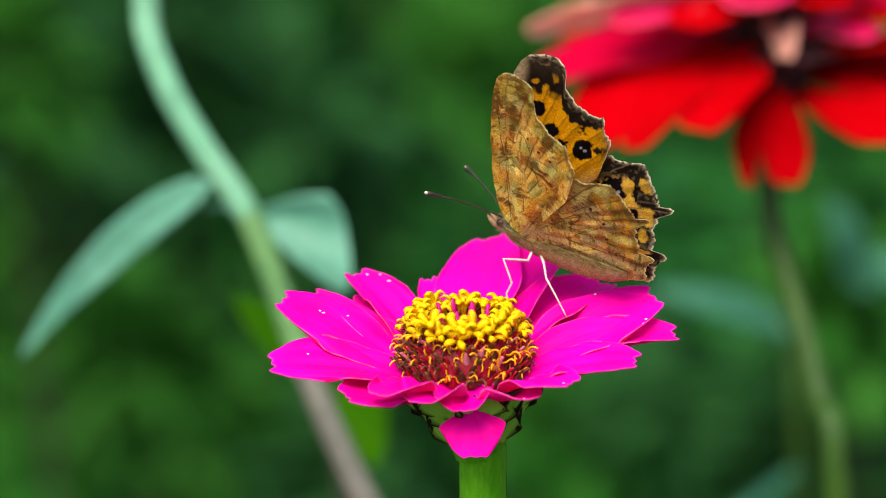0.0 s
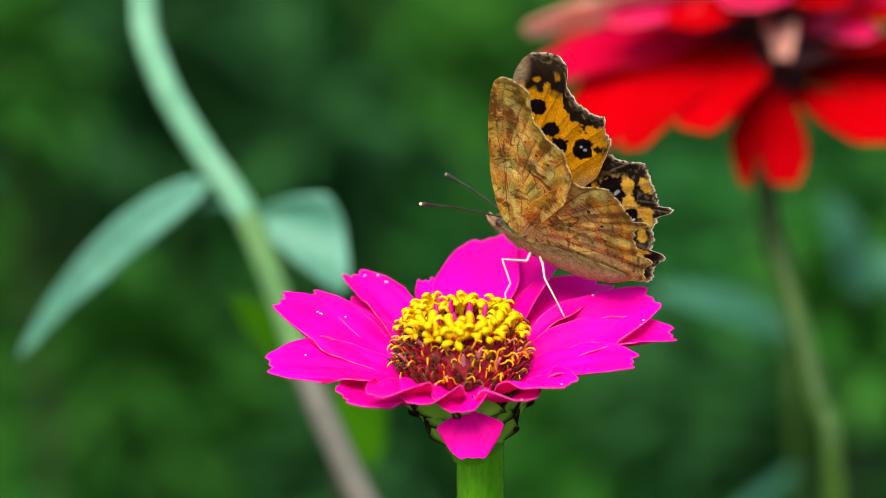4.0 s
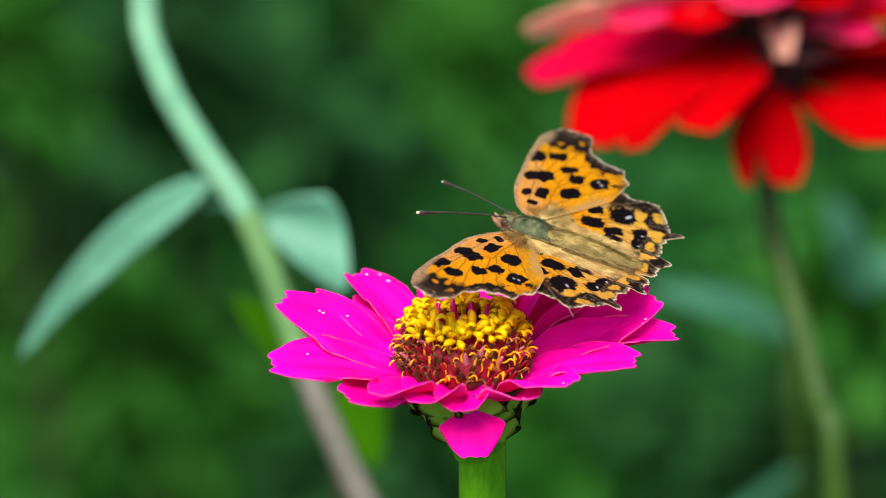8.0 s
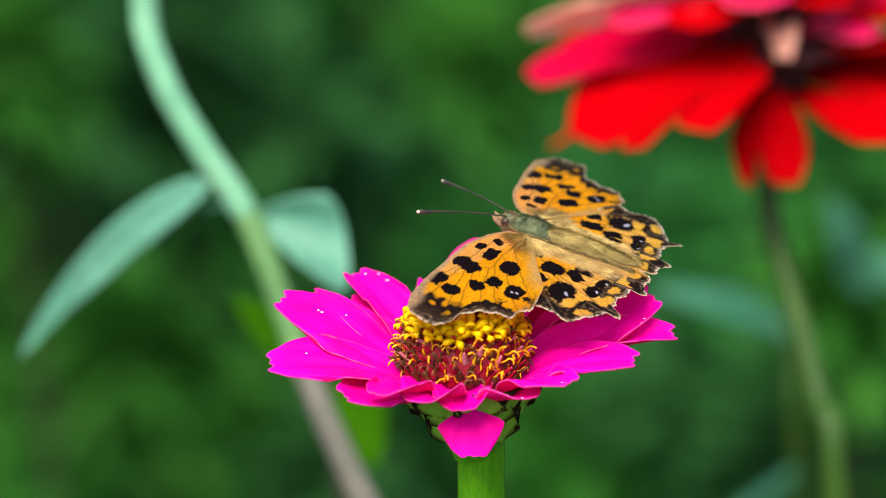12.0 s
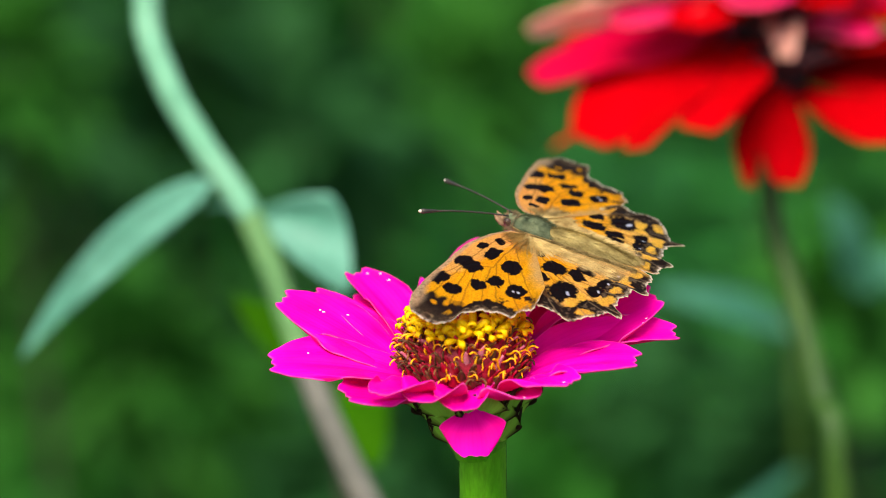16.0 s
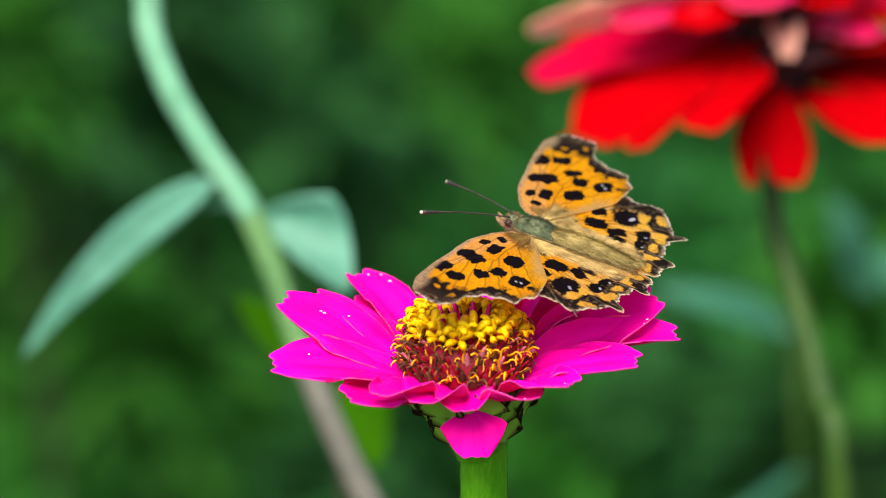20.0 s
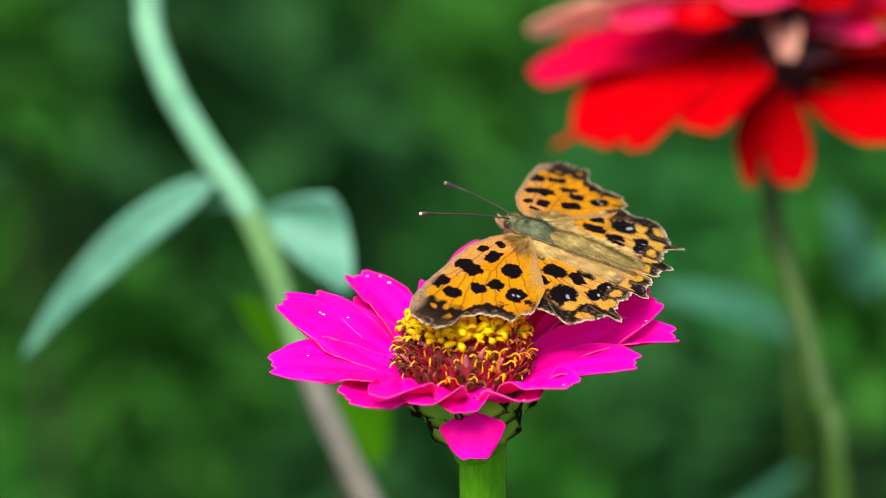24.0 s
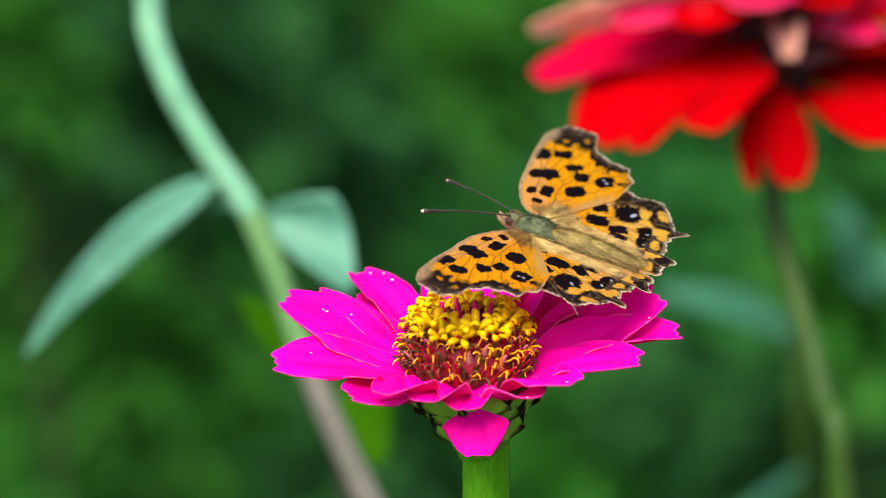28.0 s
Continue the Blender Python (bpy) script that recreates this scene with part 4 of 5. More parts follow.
def butterfly():
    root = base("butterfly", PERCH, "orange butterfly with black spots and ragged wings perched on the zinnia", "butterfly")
    bm = bmesh.new()
    lump(bm, (0.6, 0, -0.5), (3.2, 1.95, 1.9))
    thorax = part("thorax", bm, FUR, root, "olive furry thorax")
    tagged(hairs("thorax_fur", thorax, FUR, (0.6, 0, -0.5), (3.2, 1.95, 1.9), 2200, 0.9, 0.6, 3, above=-0.5), kind="stuff")
    tagged(hairs("breast_fur", thorax, RUFOUS, (0.6, 0, -0.5), (3.2, 1.95, 1.9), 2200, 0.8, 0.6, 6, below=-0.3), kind="stuff")
    bm = bmesh.new()
    lump(bm, (-8.0, 0, 0.2), (6.6, 1.45, 1.45), 20, 18, 0.5)
    for v in bm.verts:
        v.co.y, v.co.z = v.co.y * (1 + 0.03 * math.sin(v.co.x / MM * 5.2)), v.co.z
    abdomen = part("abdomen", bm, HAIR, root, "tawny segmented abdomen")
    tagged(hairs("abdomen_fur", abdomen, HAIR, (-8.0, 0, 0.2), (6.6, 1.45, 1.45), 4200, 1.1, 0.75, 4, 0.5), kind="stuff")
    bm = bmesh.new()
    lump(bm, (3.9, 0, -0.2), (1.1, 1.2, 1.1))
    head = part("head", bm, FUR, root)
    tagged(hairs("head_fur", head, RUFOUS, (3.9, 0, -0.2), (1.1, 1.2, 1.1), 700, 0.7, 0.3, 5), kind="stuff")
    for sd in (1, -1):
        bm = bmesh.new()
        lump(bm, (4.2, 0.95 * sd, 0.0), (0.62, 0.45, 0.62), 14, 8)
        part("eye", bm, EYE_DARK, head, "dark compound eye")
        bm = bmesh.new()
        sweep(bm, [Vector(p) * MM for p in ((4.5, 0.35 * sd, -0.9), (5.3, 0.45 * sd, -0.7), (6.0, 0.5 * sd, -0.2), (6.5, 0.5 * sd, 0.3))], [0.3 * MM, 0.42 * MM, 0.3 * MM, 0.06 * MM], 8)
        part("palp", bm, RUFOUS, head)
    horns = {}
    for sd, nm in ((1, "antenna"), (-1, "antenna")):
        bm = bmesh.new()
        pts = curve_through(((0, 0, 0), (4, 0, 0.25), (8.5, 0, 0.25), (12.9, 0, -0.1)), 9)
        rad = [0.115 + 0.02 * math.sin(i * 2.2) + (0.26 * max(0, (i - 21) / 6) if i < 27 else 0.22) for i in range(len(pts))]
        sweep(bm, [p * MM for p in pts], [r * MM for r in rad], 8)
        ob = part(nm, bm, DARK_HORN, root, "thin dark clubbed antenna")
        bm = bmesh.new()
        lump(bm, (13.0, 0, -0.1), (0.30, 0.24, 0.24), 10, 6)
        part("club_tip", bm, PALE_TIP, ob, "cream antenna tip")
        horns[sd] = ob
    # standing legs
    for path in (((-1.2, 1.2, -2.2), (-1.4, 2.9, -2.9), (1.1, 5.9, -2.2), (-0.9, 6.3, -5.1), (-0.5, 6.6, -6.8), (-1.2, 7.0, -8.0)),
                 ((-2.4, 1.2, -2.2), (-3.6, 2.4, -2.8), (-5.0, 4.5, -3.5), (-7.4, 4.8, -6.0), (-9.2, 5.0, -8.0))):
        bm = bmesh.new()
        q = [Vector((p[0], p[1], p[2])) * MM for p in path]
        pts = []
        for u, v in zip(q, q[1:]):
            pts += [u.lerp(v, f) for f in (0.0, 0.33, 0.67)]
        pts.append(q[-1])
        n = len(pts)
        sweep(bm, pts, [(0.21 - 0.11 * i / n) * MM for i in range(n)], 8)
        part("leg", bm, LEG, root, "thin pale jointed leg")
    for sd in (1, -1):
        wing_fold(sd, root)
    wings = {(kind, sd): wing(kind, sd, root) for kind in ("hindwing", "forewing") for sd in (1, -1)}
    for (kind, sd), blade in wings.items():
        wing_hairs(kind, sd, blade)
    return root, wings, horns


bfly, wings, horns = butterfly()


# ---- red flower behind ----
def red_zinnia():
    at = Vector((73.0, 150.0, 0)) * MM
    root = base("red_zinnia", at, "large red double zinnia with drooping petals on a thin stem", "flower")
    head = Vector((57.5, 174.0, 683.0)) * MM - at
    bm = bmesh.new()
    line = curve_through([(0, 0, 0), (0.008, 0.002, 0.25), (0.003, -0.002, 0.5), (-0.0042, -0.003, 0.6126), (-0.0069, 0.005, 0.6289), (-0.0119, 0.015, 0.6466), (-0.0150, 0.021, 0.658), (head.x, head.y, head.z - 0.006)], 6)
    sweep(bm, line, [(2.6 - 0.6 * i / len(line)) * MM for i in range(len(line))], 12)
    part("stem", bm, DARK_STEM, root, "thin dark green stem")
    bm = bmesh.new()
    revolve(bm, [(2.4 * MM, -11 * MM), (4.5 * MM, -8 * MM), (6.5 * MM, -4 * MM), (7.0 * MM, 0), (6.5 * MM, 6 * MM), (6.0 * MM, 14 * MM), (5.0 * MM, 19 * MM)])
    core = part("calyx", bm, MAROON, root, "flower base in dark maroon standing in for shade between petals")
    core.location = head
    # added disc: shade between the petal rows and some dried bracts, as dark colour
    bm = bmesh.new()
    revolve(bm, [(6.0 * MM, 1.6 * MM), (11.0 * MM, 2.8 * MM), (15.5 * MM, 4.4 * MM), (15.8 * MM, 5.2 * MM), (11.0 * MM, 5.8 * MM), (6.0 * MM, 6.2 * MM)], 40)
    for q in bm.verts:
        q.co.z += 0.9 * MM * noise.noise(q.co * 260)
        q.co.xy *= 1 + 0.10 * noise.noise(q.co * 300 + Vector((3, 1, 2)))
    ruff = part("shade_chaff", bm, MAROON, root, "added dark disc for the shade and dried bracts between the petal rows")
    ruff.location = head
    rng = random.Random(21)
    # lower drooping row, in turn round the head
    lower = [(-165.5, 43.6, 0.8, 18.6, 1.1, 0.2, -12, 9.6), (-144.8, 40.2, -7.3, 22.8, 3.8, 0.9, -9, 5.8), (-129, 40.3, -6.5, 14.6, 2.7, 0.2, 15, 4.8), (-114.1, 36.1, -2.8, 14.4, 2.5, -0.6, -5, 6.0),
             (-102.2, 21.3, -15.9, 5.0, 2.5, -2.6, -47, 0.5), (-84.2, 20.1, -15.8, 10.3, 1.5, -0.7, -15, -1.1), (-42.4, 47.3, -4.1, 16.7, 0.7, -2.9, 12, -2.4), (-16, 40, -3, 15, 2, -1, 10, -1),
             (-158, 42, -10, 4.5, 2, -1, 0, 0), (8, 40, -2, 15, 2, -1, 0, -1), (34, 38, -2, 15, 2, -1, 0, -1), (60, 38, -2, 15, 2, -1, 0, -1), (86, 38, -1, 15, 2, -1, 0, -1), (112, 38, -1, 15, 2, -1, 0, -1), (138, 38, 1, 15, 2, -1, 0, 1), (162, 38, 3, 14, 2, -1, 0, 4)]
    for i, (az, reach, rise, w, bow, cup, roll, low) in enumerate(lower):
        p = petal(root, CERISE if i == 0 else RED, az, reach, rise, w, bow=bow, cup=cup, roll=roll, start=7, low=low, notch=0.6, wave=0.8, seed=100 + i, thick=0.3)
        p.location = head
    # second row: faded, rosy and red petals rising over it, with dark gaps between
    second = [(181.8, 43.0, 7.1, 8.0, 2.1, -0.6, 50, 13.2, CREAM), (-150, 36, 18.5, 8, 1.5, 0.5, 0, 16, CREAM), (-146, 34, 12.5, 15, 1.5, 0.3, 0, 12, ROSE), (-122, 31, 13.5, 15, 1.6, 0.4, 0, 13, RED), (-104, 28, 17.0, 13, 1.6, 0.5, 0, 13, ROSE),
              (-86, 17.5, 6.0, 6.0, 3.0, 0.6, 0, 8, CREAM), (-96, 16, 16.5, 4.0, 1.5, 0.6, 20, 10, ROSE), (-35.3, 21.5, 9.0, 10.9, 1.3, -0.6, 8, 8.3, ROSE), (-60, 16, 18.0, 9.0, 1.3, 0.5, 0, 12, RED), (-62, 22, 15.5, 10, 1.5, 0.5, 0, 12, RED), (-14, 33, 12, 13, 1.6, 0.5, 0, 7, RED), (-24, 34, 5.5, 14, 1.6, 0.4, 0, 4.5, RED),
              (12, 33, 11, 13, 1.6, 0.5, 0, 6, ROSE), (40, 33, 10, 13, 1.6, 0.5, 0, 6, RED), (70, 32, 10, 13, 1.6, 0.5, 0, 6, RED), (105, 33, 11, 13, 1.6, 0.5, 0, 6, RED), (145, 34, 11, 13, 1.6, 0.5, 0, 8, ROSE)]
    for i, (az, reach, rise, w, bow, cup, roll, low, mat) in enumerate(second):
        p = petal(root, mat, az, reach, rise, w, bow=bow, cup=cup, roll=roll, start=6.4, low=low, notch=0.6, wave=0.9, seed=150 + i, thick=0.3)
        p.location = head
    for ring, (count, reach, rise, low, w) in enumerate(((9, 21, 28, 14, 11), (7, 12, 30, 16, 9))):
        for k in range(count):
            az = 360 / count * (k + 0.37 * ring) + rng.uniform(-7, 7)
            mat = RED if rng.random() < 0.6 else ROSE
            p = petal(root, mat, az, reach * rng.uniform(0.9, 1.06), rise + rng.uniform(-1.5, 2.0), w, bow=rng.uniform(0.5, 2.8), cup=rng.uniform(-1.2, 1.0), start=6.4 - ring, low=low,
                      notch=0.6, wave=0.9, seed=200 + ring * 20 + k, roll=rng.uniform(-14, 14), thick=0.3)
            p.location = head
    return root


red_zinnia()


# ---- pale plant behind, bent stem with two leaves ----
def bent_plant():
    at = Vector((40.0, 118.0, 0)) * MM
    root = base("bent_flower_stem", at, "tall pale green bent stem with two narrow leaves", "plant")
    def v(x, y, z):
        return Vector((x, y, z)) * MM - at
    bm = bmesh.new()
    line = curve_through([v(-53, 164, 760), v(-51.2, 159, 715), v(-50.9, 157, 699.3), v(-50.3, 155.2, 693.6), v(-47.3, 152.2, 686.0), v(-44.6, 150.5, 681.0), v(-40.2, 148.0, 674.4), v(-35.8, 146.3, 668.4), v(-33.2, 145.2, 664.4)], 5)
    sweep(bm, line, [(2.3 + 0.1 * i / len(line)) * MM for i in range(len(line))], 12)
    part("upper_stem", bm, PALE_STEM, root, "pale green upper stem")
    bm = bmesh.new()
    line = curve_through([v(-33.2, 145.2, 664.4), v(-29.4, 141.9, 656.0), v(-26.1, 139.2, 647.0), v(-23.4, 137.0, 639.8)], 6)
    sweep(bm, line, [2.3 * MM] * len(line), 12)
    part("middle_stem", bm, mottled("mid_stem", (0.09, 0.22, 0.07), (0.16, 0.31, 0.10), 60, 0.5, 0.1), root, "green stem below the leaves")
    bm = bmesh.new()
    line = curve_through([v(-23.4, 137.0, 639.8), v(-20.2, 134.7, 632.2), v(-13.4, 131.5, 618.0), v(-8.1, 129.8, 608.6), v(-2.0, 127.5, 597), v(6, 125, 570), v(14, 122, 520), v(30, 120, 250), v(40, 118, 0)], 7)
    sweep(bm, line, [(2.2 + 0.8 * i / len(line)) * MM for i in range(len(line))], 12)
    part("lower_stem", bm, OLD_STEM, root, "woody grey lower stem")
    leaf(root, PALE_LEAF, [v(-39.5, 147.6, 669.9), v(-46.0, 149.3, 665.5), v(-53.5, 150.7, 659.6), v(-60.3, 151.9, 652.9), v(-67.2, 153.0, 645.2), v(-74.0, 153.0, 635.8)], 6.8 * MM, up=(0.3, -0.75, 0.5), fold=0.15, seed=1)
    # broad leaf bent over: it widens from the stalk to a square shoulder and a hanging tip
    stalk, shoulder, tip = (np.array(v(*q)) for q in ((-33.4, 145.4, 664.2), (-18.0, 144.5, 669.0), (-15.4, 137.0, 650.8)))
    s_, t_ = np.meshgrid(np.linspace(0, 1, 24), np.linspace(0, 1, 19), indexing="ij")
    far = shoulder * (1 - t_[..., None]) + tip * t_[..., None]
    reach = s_ * (1 - 0.10 * (2 * t_ - 1) ** 4 + 0.05 * np.sin(t_ * math.pi))
    body = stalk + (far - stalk) * reach[..., None]
    body[..., 1] += 0.0016 * np.sin(t_ * math.pi) * np.sin(s_ * math.pi) - 0.0008 * np.cos(t_ * 9) * s_
    body[..., 2] += 0.0011 * np.sin(s_ * math.pi) * (1 - t_) - 0.0007 * np.sin(s_ * math.pi) * t_
    lay = np.array((0, 0.00015, 0.00005))
    sheet("leaf", body - lay, body + lay, PALE_LEAF, root, {}, "broad pale leaf bent over")
    leaf(root, PALE_LEAF, [v(-34.5, 147, 664.8), v(-37, 150, 664.5), v(-41.5, 153, 663.2)], 5 * MM, fold=0.2, seed=3)
    return root


bent_plant()


def sprig(at, label, leaves, mat, stem_to, stem_mat=None, seed=0, group=""):
    """A stem from the soil with a few blades: (line, width, up)."""
    at = Vector(at) * MM
    root = base("leafy_sprig", at, label, "plant", group)
    bm = bmesh.new()
    top = Vector(stem_to) * MM - at
    line = curve_through([(0, 0, 0), (top.x * 0.2, top.y * 0.2 + 0.01, top.z * 0.5), top[:]], 8)
    sweep(bm, line, [(2.4 - 1.0 * i / len(line)) * MM for i in range(len(line))], 8)
    part("stem", bm, stem_mat or BARK, root)
    for i, (pts, w, up) in enumerate(leaves):
        leaf(root, mat, [Vector(p) * MM - at for p in pts], w * MM, up=up, seed=seed + i, fold=0.2)
    return root


sprig((10, 190, 0), "yellow-green broad leaves under the zinnia", [
    ([(-20, 181, 622), (-29, 179, 632), (-38, 178, 640)], 9, (0.2, -0.8, 0.5)),
    ([(-20, 181, 622), (-16, 177, 616), (-12, 174, 609)], 14, (0.3, -0.8, 0.4))], LIME_LEAF, (-20, 181, 622), seed=5)
sprig((100, 300, 0), "blue-green narrow leaves beside the red zinnia stem", [
    ([(76, 318, 590), (66, 312, 596), (54, 310, 600), (44, 308, 603)], 9, (0.1, -0.6, 0.8)),
    ([(88, 318, 600), (86, 315, 612), (81, 314, 622)], 9, (0.4, -0.8, 0.3)),
    ([(88, 318, 600), (95, 312, 606), (104, 308, 602)], 9, (0.2, -0.8, 0.5)),
    ([(78, 318, 560), (68, 305, 557), (61, 300, 553), (54, 298, 547)], 3.0, (0.1, -0.6, 0.8))], TEAL_LEAF, (74, 318, 606), DARK_STEM, seed=9)


# ---- dark bushes behind ----
def bush(at, size, height, count, mats, seed, label, leaf_len=0.06):
    """A rounded bush: twigs from the soil and many single blades."""
    rng = random.Random(seed)
    root = base("bush", at, label, "bush", "bushes behind the flowers")
    for k in range(7):
        a = rng.uniform(0, 6.28)
        q = Vector((math.cos(a) * size * 0.6, math.sin(a) * size * 0.4, height * rng.uniform(0.7, 1.0)))
        bm = bmesh.new()
        sweep(bm, curve_through([(0, 0, 0), (q.x * 0.3, q.y * 0.3, q.z * 0.5), q[:]], 4), [0.006, 0.0055, 0.005, 0.0045, 0.004, 0.0035, 0.003, 0.0025, 0.002], 6)
        part("twig", bm, BARK, root)
    for mi, (mat, share) in enumerate(mats):
        verts, faces = [], []
        for _ in range(int(count * share)):
            a, u = rng.uniform(0, 6.28), rng.random() ** 0.45
            h = rng.random()
            env = math.sin(math.pi * min(1, 0.15 + 0.80 * h)) ** 0.6
            p = Vector((math.cos(a) * size * u * env, math.sin(a) * size * 0.7 * u * env, height * (0.05 + 0.98 * h)))
            out = Vector((math.cos(a), math.sin(a), rng.uniform(-0.5, 0.6))).normalized()
            side = out.cross(Vector((rng.uniform(-0.4, 0.4), rng.uniform(-0.4, 0.4), 1))).normalized()
            nor = side.cross(out)
            ln, w = leaf_len * rng.uniform(0.6, 1.3), leaf_len * rng.uniform(0.14, 0.22)
            i = len(verts)
            droop = rng.uniform(0.05, 0.3)
            for s, ww in ((0, 0.06), (0.3, 0.9), (0.65, 0.8), (1.0, 0.03)):
                c = p + out * ln * s - Vector((0, 0, 1)) * droop * ln * s * s
                verts.extend([(c - side * w * ww + nor * w * 0.25 * ww)[:], c[:], (c + side * w * ww + nor * w * 0.25 * ww)[:]])
            for j in range(3):
                k = i + 3 * j
                faces += [(k, k + 1, k + 4, k + 3), (k + 1, k + 2, k + 5, k + 4)]
        me = bpy.data.meshes.new("foliage")
        me.from_pydata(verts, [], faces)
        tagged(mesh_part("foliage", me, mat, root), kind="stuff")
    return root


def shoot(name, at, radius, count, mat, seed, label, leaf_len):
    """A leafy stem: a stalk from the soil and a loose head of blades round at (metres)."""
    rng = random.Random(seed)
    top = Vector(at)
    root = base(name, (top.x + 0.02, top.y + 0.03, 0), label, "plant", "leafy shoots behind the flowers")
    tip = top - root.location
    bm = bmesh.new()
    sweep(bm, curve_through([(0, 0, 0), (tip.x * 0.2, tip.y * 0.2, tip.z * 0.5), tip[:]], 5), [0.0028 - 0.00015 * i for i in range(11)], 6)
    part("stalk", bm, BARK, root)
    verts, faces = [], []
    for _ in range(count):
        d = Vector((rng.gauss(0, 1), rng.gauss(0, 0.7), rng.gauss(0, 1)))
        p = tip + d * radius * 0.5
        out = (d.normalized() + Vector((rng.uniform(-0.5, 0.5), rng.uniform(-0.5, 0.5), rng.uniform(-0.2, 0.6)))).normalized()
        side = out.cross(Vector((rng.uniform(-0.4, 0.4), rng.uniform(-0.4, 0.4), 1))).normalized()
        nor = side.cross(out)
        ln, w = leaf_len * rng.uniform(0.6, 1.3), leaf_len * rng.uniform(0.16, 0.26)
        i = len(verts)
        for f, ww in ((0, 0.06), (0.3, 0.9), (0.65, 0.8), (1.0, 0.03)):
            c = p + out * ln * f - Vector((0, 0, 1)) * 0.2 * ln * f * f
            verts.extend([(c - side * w * ww + nor * w * 0.25 * ww)[:], c[:], (c + side * w * ww + nor * w * 0.25 * ww)[:]])
        for j in range(3):
            k = i + 3 * j
            faces += [(k, k + 1, k + 4, k + 3), (k + 1, k + 2, k + 5, k + 4)]
    me = bpy.data.meshes.new("foliage")
    me.from_pydata(verts, [], faces)
    tagged(mesh_part("foliage", me, mat, root), kind="stuff")
    return root


rng_b = random.Random(77)
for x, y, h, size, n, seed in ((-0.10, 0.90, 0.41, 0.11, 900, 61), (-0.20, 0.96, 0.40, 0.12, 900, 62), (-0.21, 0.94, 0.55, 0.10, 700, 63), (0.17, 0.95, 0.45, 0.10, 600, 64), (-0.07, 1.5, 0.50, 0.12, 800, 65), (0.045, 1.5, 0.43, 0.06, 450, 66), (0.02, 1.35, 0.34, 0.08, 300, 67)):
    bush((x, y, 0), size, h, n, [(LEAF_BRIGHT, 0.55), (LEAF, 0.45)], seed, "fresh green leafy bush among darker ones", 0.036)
for row, (y, z, n, span, size) in enumerate(((1.15, 0.44, 6, 0.42, 0.18), (1.6, 0.40, 7, 0.7, 0.26), (2.3, 0.42, 8, 1.2, 0.36))):
    for k in range(n):
        x = -span + 2 * span * k / (n - 1) + rng_b.uniform(-0.04, 0.04)
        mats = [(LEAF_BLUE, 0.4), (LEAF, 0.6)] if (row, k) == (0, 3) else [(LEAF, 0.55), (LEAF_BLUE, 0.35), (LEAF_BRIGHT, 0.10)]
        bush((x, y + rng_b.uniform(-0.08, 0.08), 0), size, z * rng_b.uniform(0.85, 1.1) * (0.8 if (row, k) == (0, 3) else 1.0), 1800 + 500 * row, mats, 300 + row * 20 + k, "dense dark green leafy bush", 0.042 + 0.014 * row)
for k in range(11):
    x = -2.6 + 5.2 * k / 10
    bush((x, 3.2 + rng_b.uniform(-0.2, 0.2), 0), 0.6, rng_b.uniform(1.1, 1.5), 1600, [(LEAF, 0.5), (LEAF_BLUE, 0.5)], 400 + k, "tall dark green hedge bush", 0.13)

# loose shoots in front of the bushes: x, y, z of the head and its radius
for k, (x, y, z, r) in enumerate([(-0.122, 0.75, 0.424, 0.017), (-0.086, 0.80, 0.415, 0.015), (0.016, 0.95, 0.503, 0.012), (-0.141, 0.85, 0.473, 0.016), (-0.097, 0.70, 0.463, 0.016), (-0.073, 0.80, 0.401, 0.011), (0.005, 0.90, 0.502, 0.015), (0.122, 0.65, 0.496, 0.009), (-0.121, 0.60, 0.582, 0.007), (0.038, 0.75, 0.418, 0.010)]):
    shoot("leafy_shoot", (x, y, z), r, 110, LEAF_BRIGHT, 500 + k, "fresh green leafy shoot before the dark bushes", 0.026)
# darker shoots, their colour standing in for shaded gaps in the foliage
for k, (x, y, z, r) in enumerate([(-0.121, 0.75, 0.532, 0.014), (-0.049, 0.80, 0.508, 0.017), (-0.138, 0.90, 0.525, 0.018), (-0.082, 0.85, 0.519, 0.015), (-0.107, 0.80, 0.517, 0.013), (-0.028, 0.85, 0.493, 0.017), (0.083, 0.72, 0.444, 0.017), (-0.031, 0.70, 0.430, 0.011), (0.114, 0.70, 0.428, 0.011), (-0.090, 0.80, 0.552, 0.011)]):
    shoot("leafy_shoot", (x, y, z), r, 55, LEAF_DEEP, 600 + k, "leafy shoot in a deep green standing in for shade", 0.03)


# ---- movement ----
# seconds, lean of the flower to the right and upwards, mm
SWAY = [(0, 0, 0), (1, 0.10, -0.08), (2, 0.0, 0), (3, -0.02, -0.15), (5.5, -0.06, -0.15), (6, 0.15, -0.15), (6.5, 0.15, -0.18), (7, -0.25, -0.22), (7.5, -0.05, -0.12), (8, 0.14, 0.0),
        (9, -0.10, -0.05), (10, -0.02, 0), (12, -0.05, 0.08), (12.5, -0.18, 0.08), (14.5, -0.12, 0.22), (15, 0.05, 0.23), (15.5, 0.16, 0.23), (16, -0.12, 0.12), (17, -0.12, 0.14), (18, -0.15, 0.12),
        (19, -0.12, 0.08), (20, -0.16, -0.03), (21, -0.25, -0.16), (21.5, -0.22, -0.22), (23.5, -0.28, -0.24), (24.5, -0.30, -0.25), (25, -0.66, -0.36), (25.5, -0.40, -0.2), (26, -0.28, -0.16),
        (27, -0.25, -0.06), (27.5, -0.07, 0.12), (28, -0.04, 0.18)]
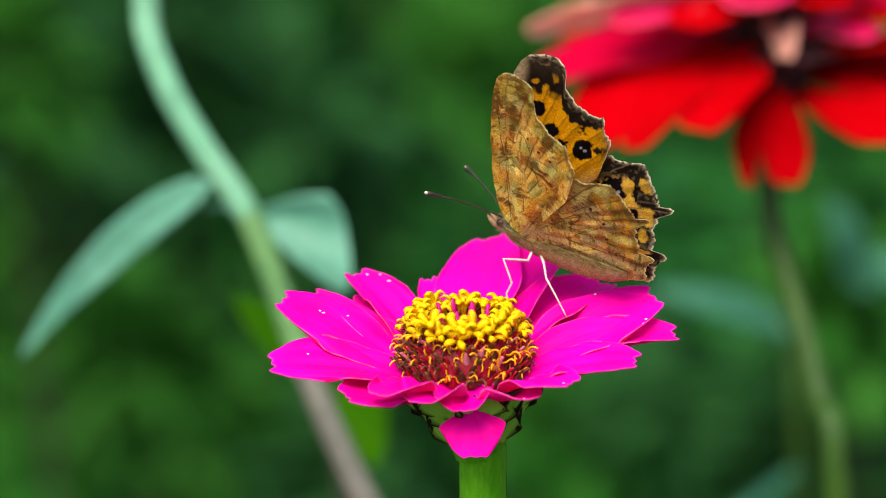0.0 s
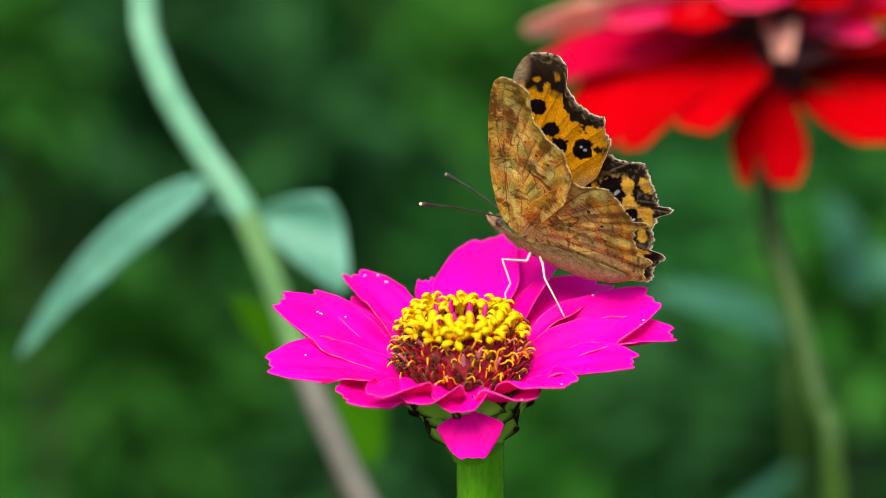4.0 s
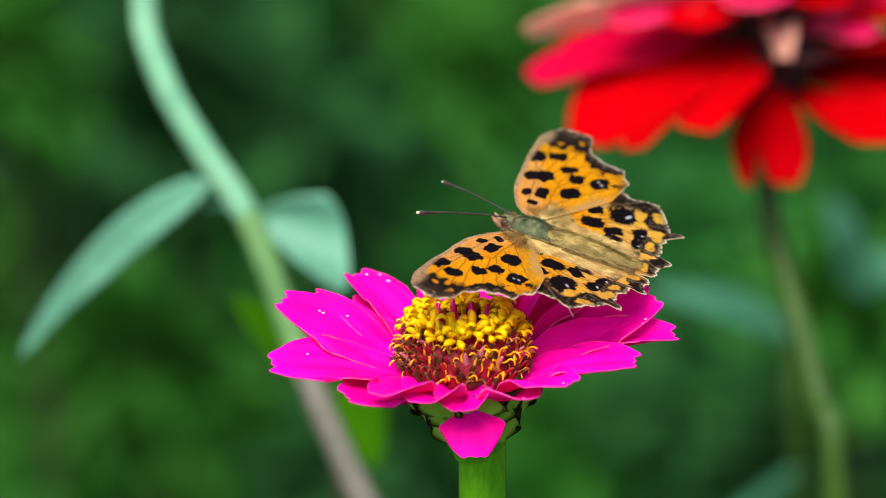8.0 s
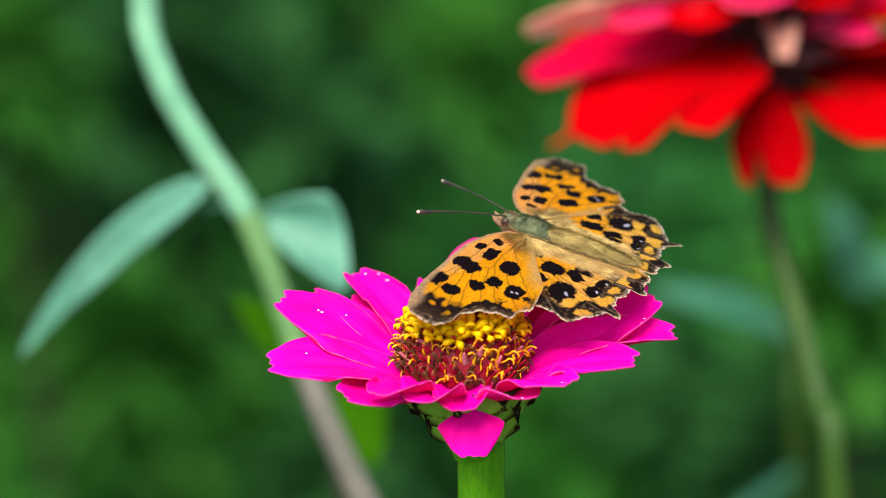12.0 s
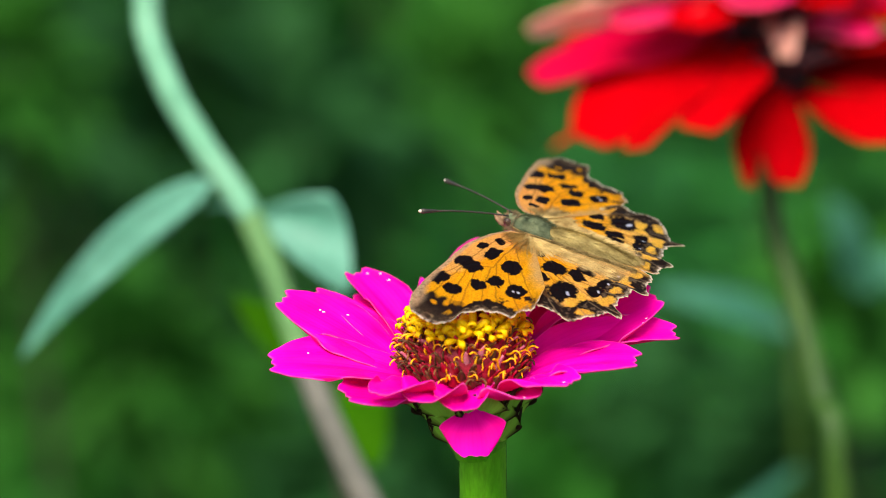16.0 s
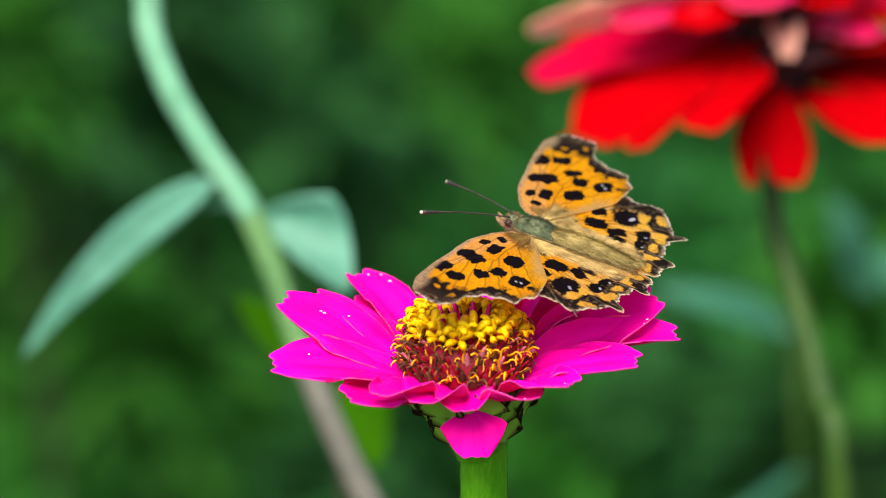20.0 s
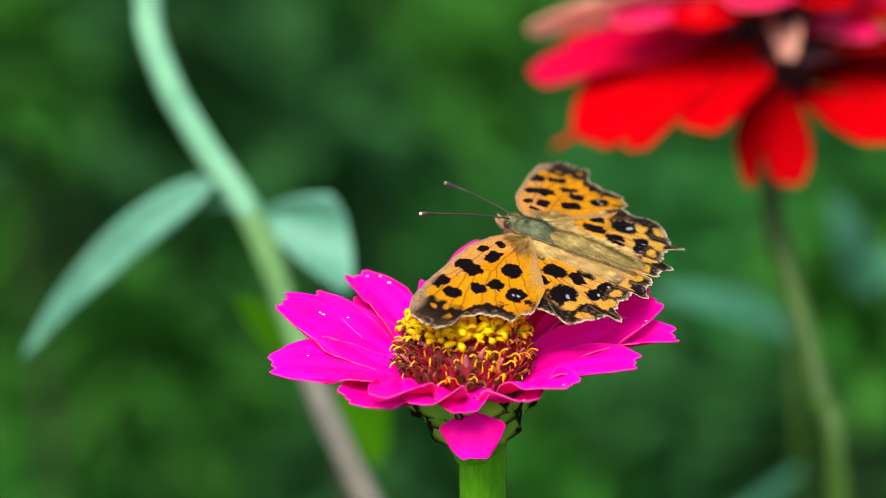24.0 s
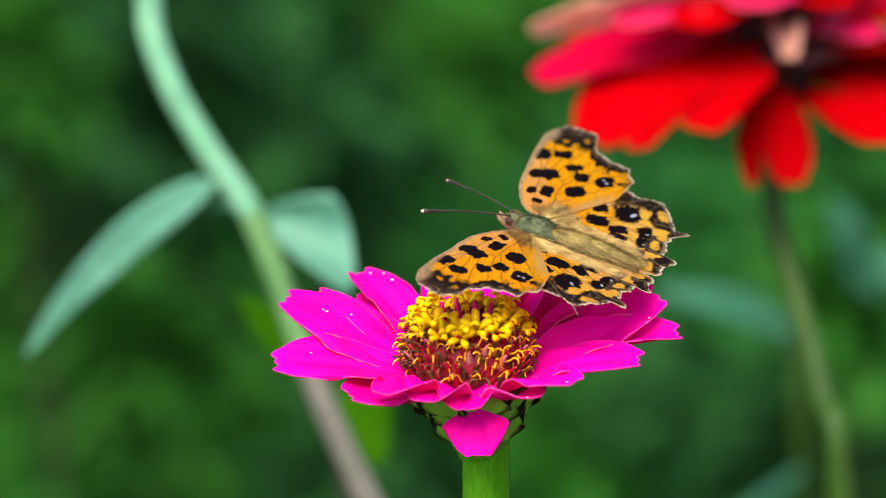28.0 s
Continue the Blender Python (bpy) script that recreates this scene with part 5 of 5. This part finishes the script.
# seconds, lift of the wings above flat, degrees
BEAT = [(0, 86.5), (0.2, 81.6), (0.4, 63.8), (0.6, 35.1), (0.8, 12.8), (1, -9.3), (1.2, -7.5), (1.4, 9.1), (1.6, 25.3), (1.8, 53.7), (2, 86), (2.2, 87),
        (2.4, 84.8), (2.6, 73.4), (2.8, 50.5), (3, 41.5), (3.2, 47.8), (3.5, 62.2), (4, 84), (4.5, 71), (4.9, 40.5), (5.2, 31.2), (5.5, 32.7), (5.7, 68.6),
        (5.9, 69.2), (6, 72.5), (6.1, 55.8), (6.3, 34.6), (6.5, 12.8), (6.6, 4), (6.8, 4), (7, 15.5), (7.2, 29.2), (7.4, 36.6), (7.6, 32.7), (7.8, 23.8),
        (8, 4), (8.2, -5.8), (8.5, 3.6), (8.6, 8.6), (9, 5), (9.2, -6.5), (9.5, -1.7), (9.7, 7), (10, 10), (10.2, -1.7), (10.5, -6.5), (10.8, 1.4),
        (11, 1.8), (11.2, -5.8), (11.5, -6.5), (11.8, -0.8), (12, -6), (12.2, -7.9), (12.5, -3.2), (13.1, -7.9), (13.6, -2.1), (14.1, -7.9), (14.5, -9.3),
        (14.8, -7.9), (15, -5.6), (15.2, -3.2), (15.5, -9.3), (15.8, -6.5), (16, -6), (16.2, -6.5), (16.6, -9.3), (17, -6.5), (17.4, -12.2), (17.8, -6.5),
        (18, -10), (18.2, -12.2), (18.5, -6.5), (18.8, -6.5), (19, -10), (19.2, -12.2), (19.6, -6.5), (19.8, -3.2), (20, 1.8), (20.2, 7.5), (20.4, 1.8),
        (20.6, -5.8), (20.8, -0.4), (21, 6.5), (21.2, 4.3), (21.5, -2.7), (22.1, -4.8), (22.6, 0.5), (23.1, -1.7), (23.5, 3.1), (23.8, -9.3), (24, -6.5),
        (24.2, -6.5), (24.6, -5.8), (25, -4.9), (25.3, -6.5), (25.6, -3.7), (25.8, 2.7), (26, -5.6), (26.2, -6.5), (26.4, -1.7), (26.6, 11.2), (26.8, 47.5),
        (26.9, 52.1), (27, 50), (27.1, 39), (27.2, 25.8), (27.4, 1.4), (27.6, -4.8), (27.8, -1.7), (28, 4.5)]
# seconds, turn of the body about its own upright in degrees, and its shift to the right and upwards in mm
TURN = [(0, 0, -0.25, -0.2), (0.5, 0, -0.1, -0.1), (0.8, -9.5, 0.55, 0), (1.0, -9.3, 0.67, 0.06), (1.6, -8, 0.5, -0.1), (1.85, -1, 0.2, -0.2), (2.0, 0, 0.0, -0.2), (3.0, 0, 0.1, -0.2), (3.5, 0, 0.0, -0.1), (5.7, 0, -0.25, -0.2), (6.1, 0, -0.3, -0.2), (6.6, 1, 0.4, -0.1), (7, 1.5, 0.45, -0.1),
        (8, 1.9, 0.46, -0.19), (11, 2, 0.5, -0.15), (12, 2.1, 0.65, -0.12), (16, 1.8, 0.7, -0.1), (19, 1.5, 0.79, -0.17), (21, 1.7, 0.7, -0.12), (25, 1.7, 0.8, -0.15), (26, 1.8, 0.75, -0.1), (26.4, 1.5, 0.6, -0.1), (26.8, 1, 0.05, -0.2), (27.1, 1, -0.05, -0.15), (27.5, 1.5, 0.5, -0.15), (28, 1.8, 0.6, -0.15)]
# seconds, dip of the head, degrees
DIP = [(0, 0), (2.4, 0), (2.7, -2.5), (3.0, -3.5), (3.5, -3), (4.2, 0), (5.2, 0), (5.7, 5), (6.05, 5), (6.5, 2), (7, 0), (28, 0)]
HINGE = 2.5


def motions():
    foot = pink_zinnia.location.copy()
    walk(pink_zinnia, [(t, Matrix.Translation(foot + Vector((x, 0, z)) * MM)) for t, x, z in SWAY])
    times = sorted({r[0] for r in SWAY} | {r[0] for r in TURN} | {r[0] for r in DIP})
    sway, yaw, dip = np.array(SWAY), np.array(TURN), np.array(DIP)
    steps = [(t, float(np.interp(t, sway[:, 0], sway[:, 1]) + np.interp(t, yaw[:, 0], yaw[:, 2])), float(np.interp(t, sway[:, 0], sway[:, 2]) + np.interp(t, yaw[:, 0], yaw[:, 3])), float(np.interp(t, yaw[:, 0], yaw[:, 1])), float(np.interp(t, dip[:, 0], dip[:, 1]))) for t in times]
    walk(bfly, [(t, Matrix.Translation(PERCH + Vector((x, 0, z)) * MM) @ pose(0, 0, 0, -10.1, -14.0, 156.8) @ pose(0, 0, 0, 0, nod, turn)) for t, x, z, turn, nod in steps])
    for (kind, sd), ob in wings.items():
        rows = []
        for t, lift in BEAT:
            high = max(0.0, lift - 12)
            shut = max(0.0, min(1.0, (lift - 74) / 12))
            # the hindwings trail the forewings as the wings rise; the nearer forewing twists most
            if kind == "hindwing":
                drop, reach, twist = (0.4 + 0.15 * high, 0.0, -2.0 + 0.12 * high) if sd > 0 else (-1.2 + 0.13 * high - 3.0 * shut, -2.0 + 0.05 * high - 5.5 * shut, -2.5)
            else:
                drop, reach, twist = (0.05 * high, 0.0, 2.0 - 0.26 * high) if sd > 0 else (2.2 * max(0.0, min(1.0, -lift / 8)), 1.0 - 3.5 * shut, 2.5 - 0.09 * max(0.0, lift + 5))
            rows.append((t, pose(0, HINGE * MM * sd, 0, (lift - drop) * sd) @ pose(0, 0, 0, 0, twist, -reach * sd)))
        walk(ob, rows)
    # the antennae drop a little as the wings open
    for sd, early, raised, opened in ((1, (-22, 47), (-14.5, 48), (-5, 40)), (-1, (1, -40), (4, -27), (7, -22))):
        rows = []
        for t, lift in BEAT:
            k = max(0.0, min(1.0, (lift - 10) / 40))
            to = [o + (r - o) * k for o, r in zip(opened, raised)]
            if t < 2.2:
                to = early if t < 0.7 or t > 1.7 else (early[0] + 4, early[1] + (-1 if sd > 0 else 8))
            rows.append((t, pose(4.3 * MM, 0.6 * sd * MM, 0.8 * MM, 0, *to)))
        walk(horns[sd], rows)


motions()
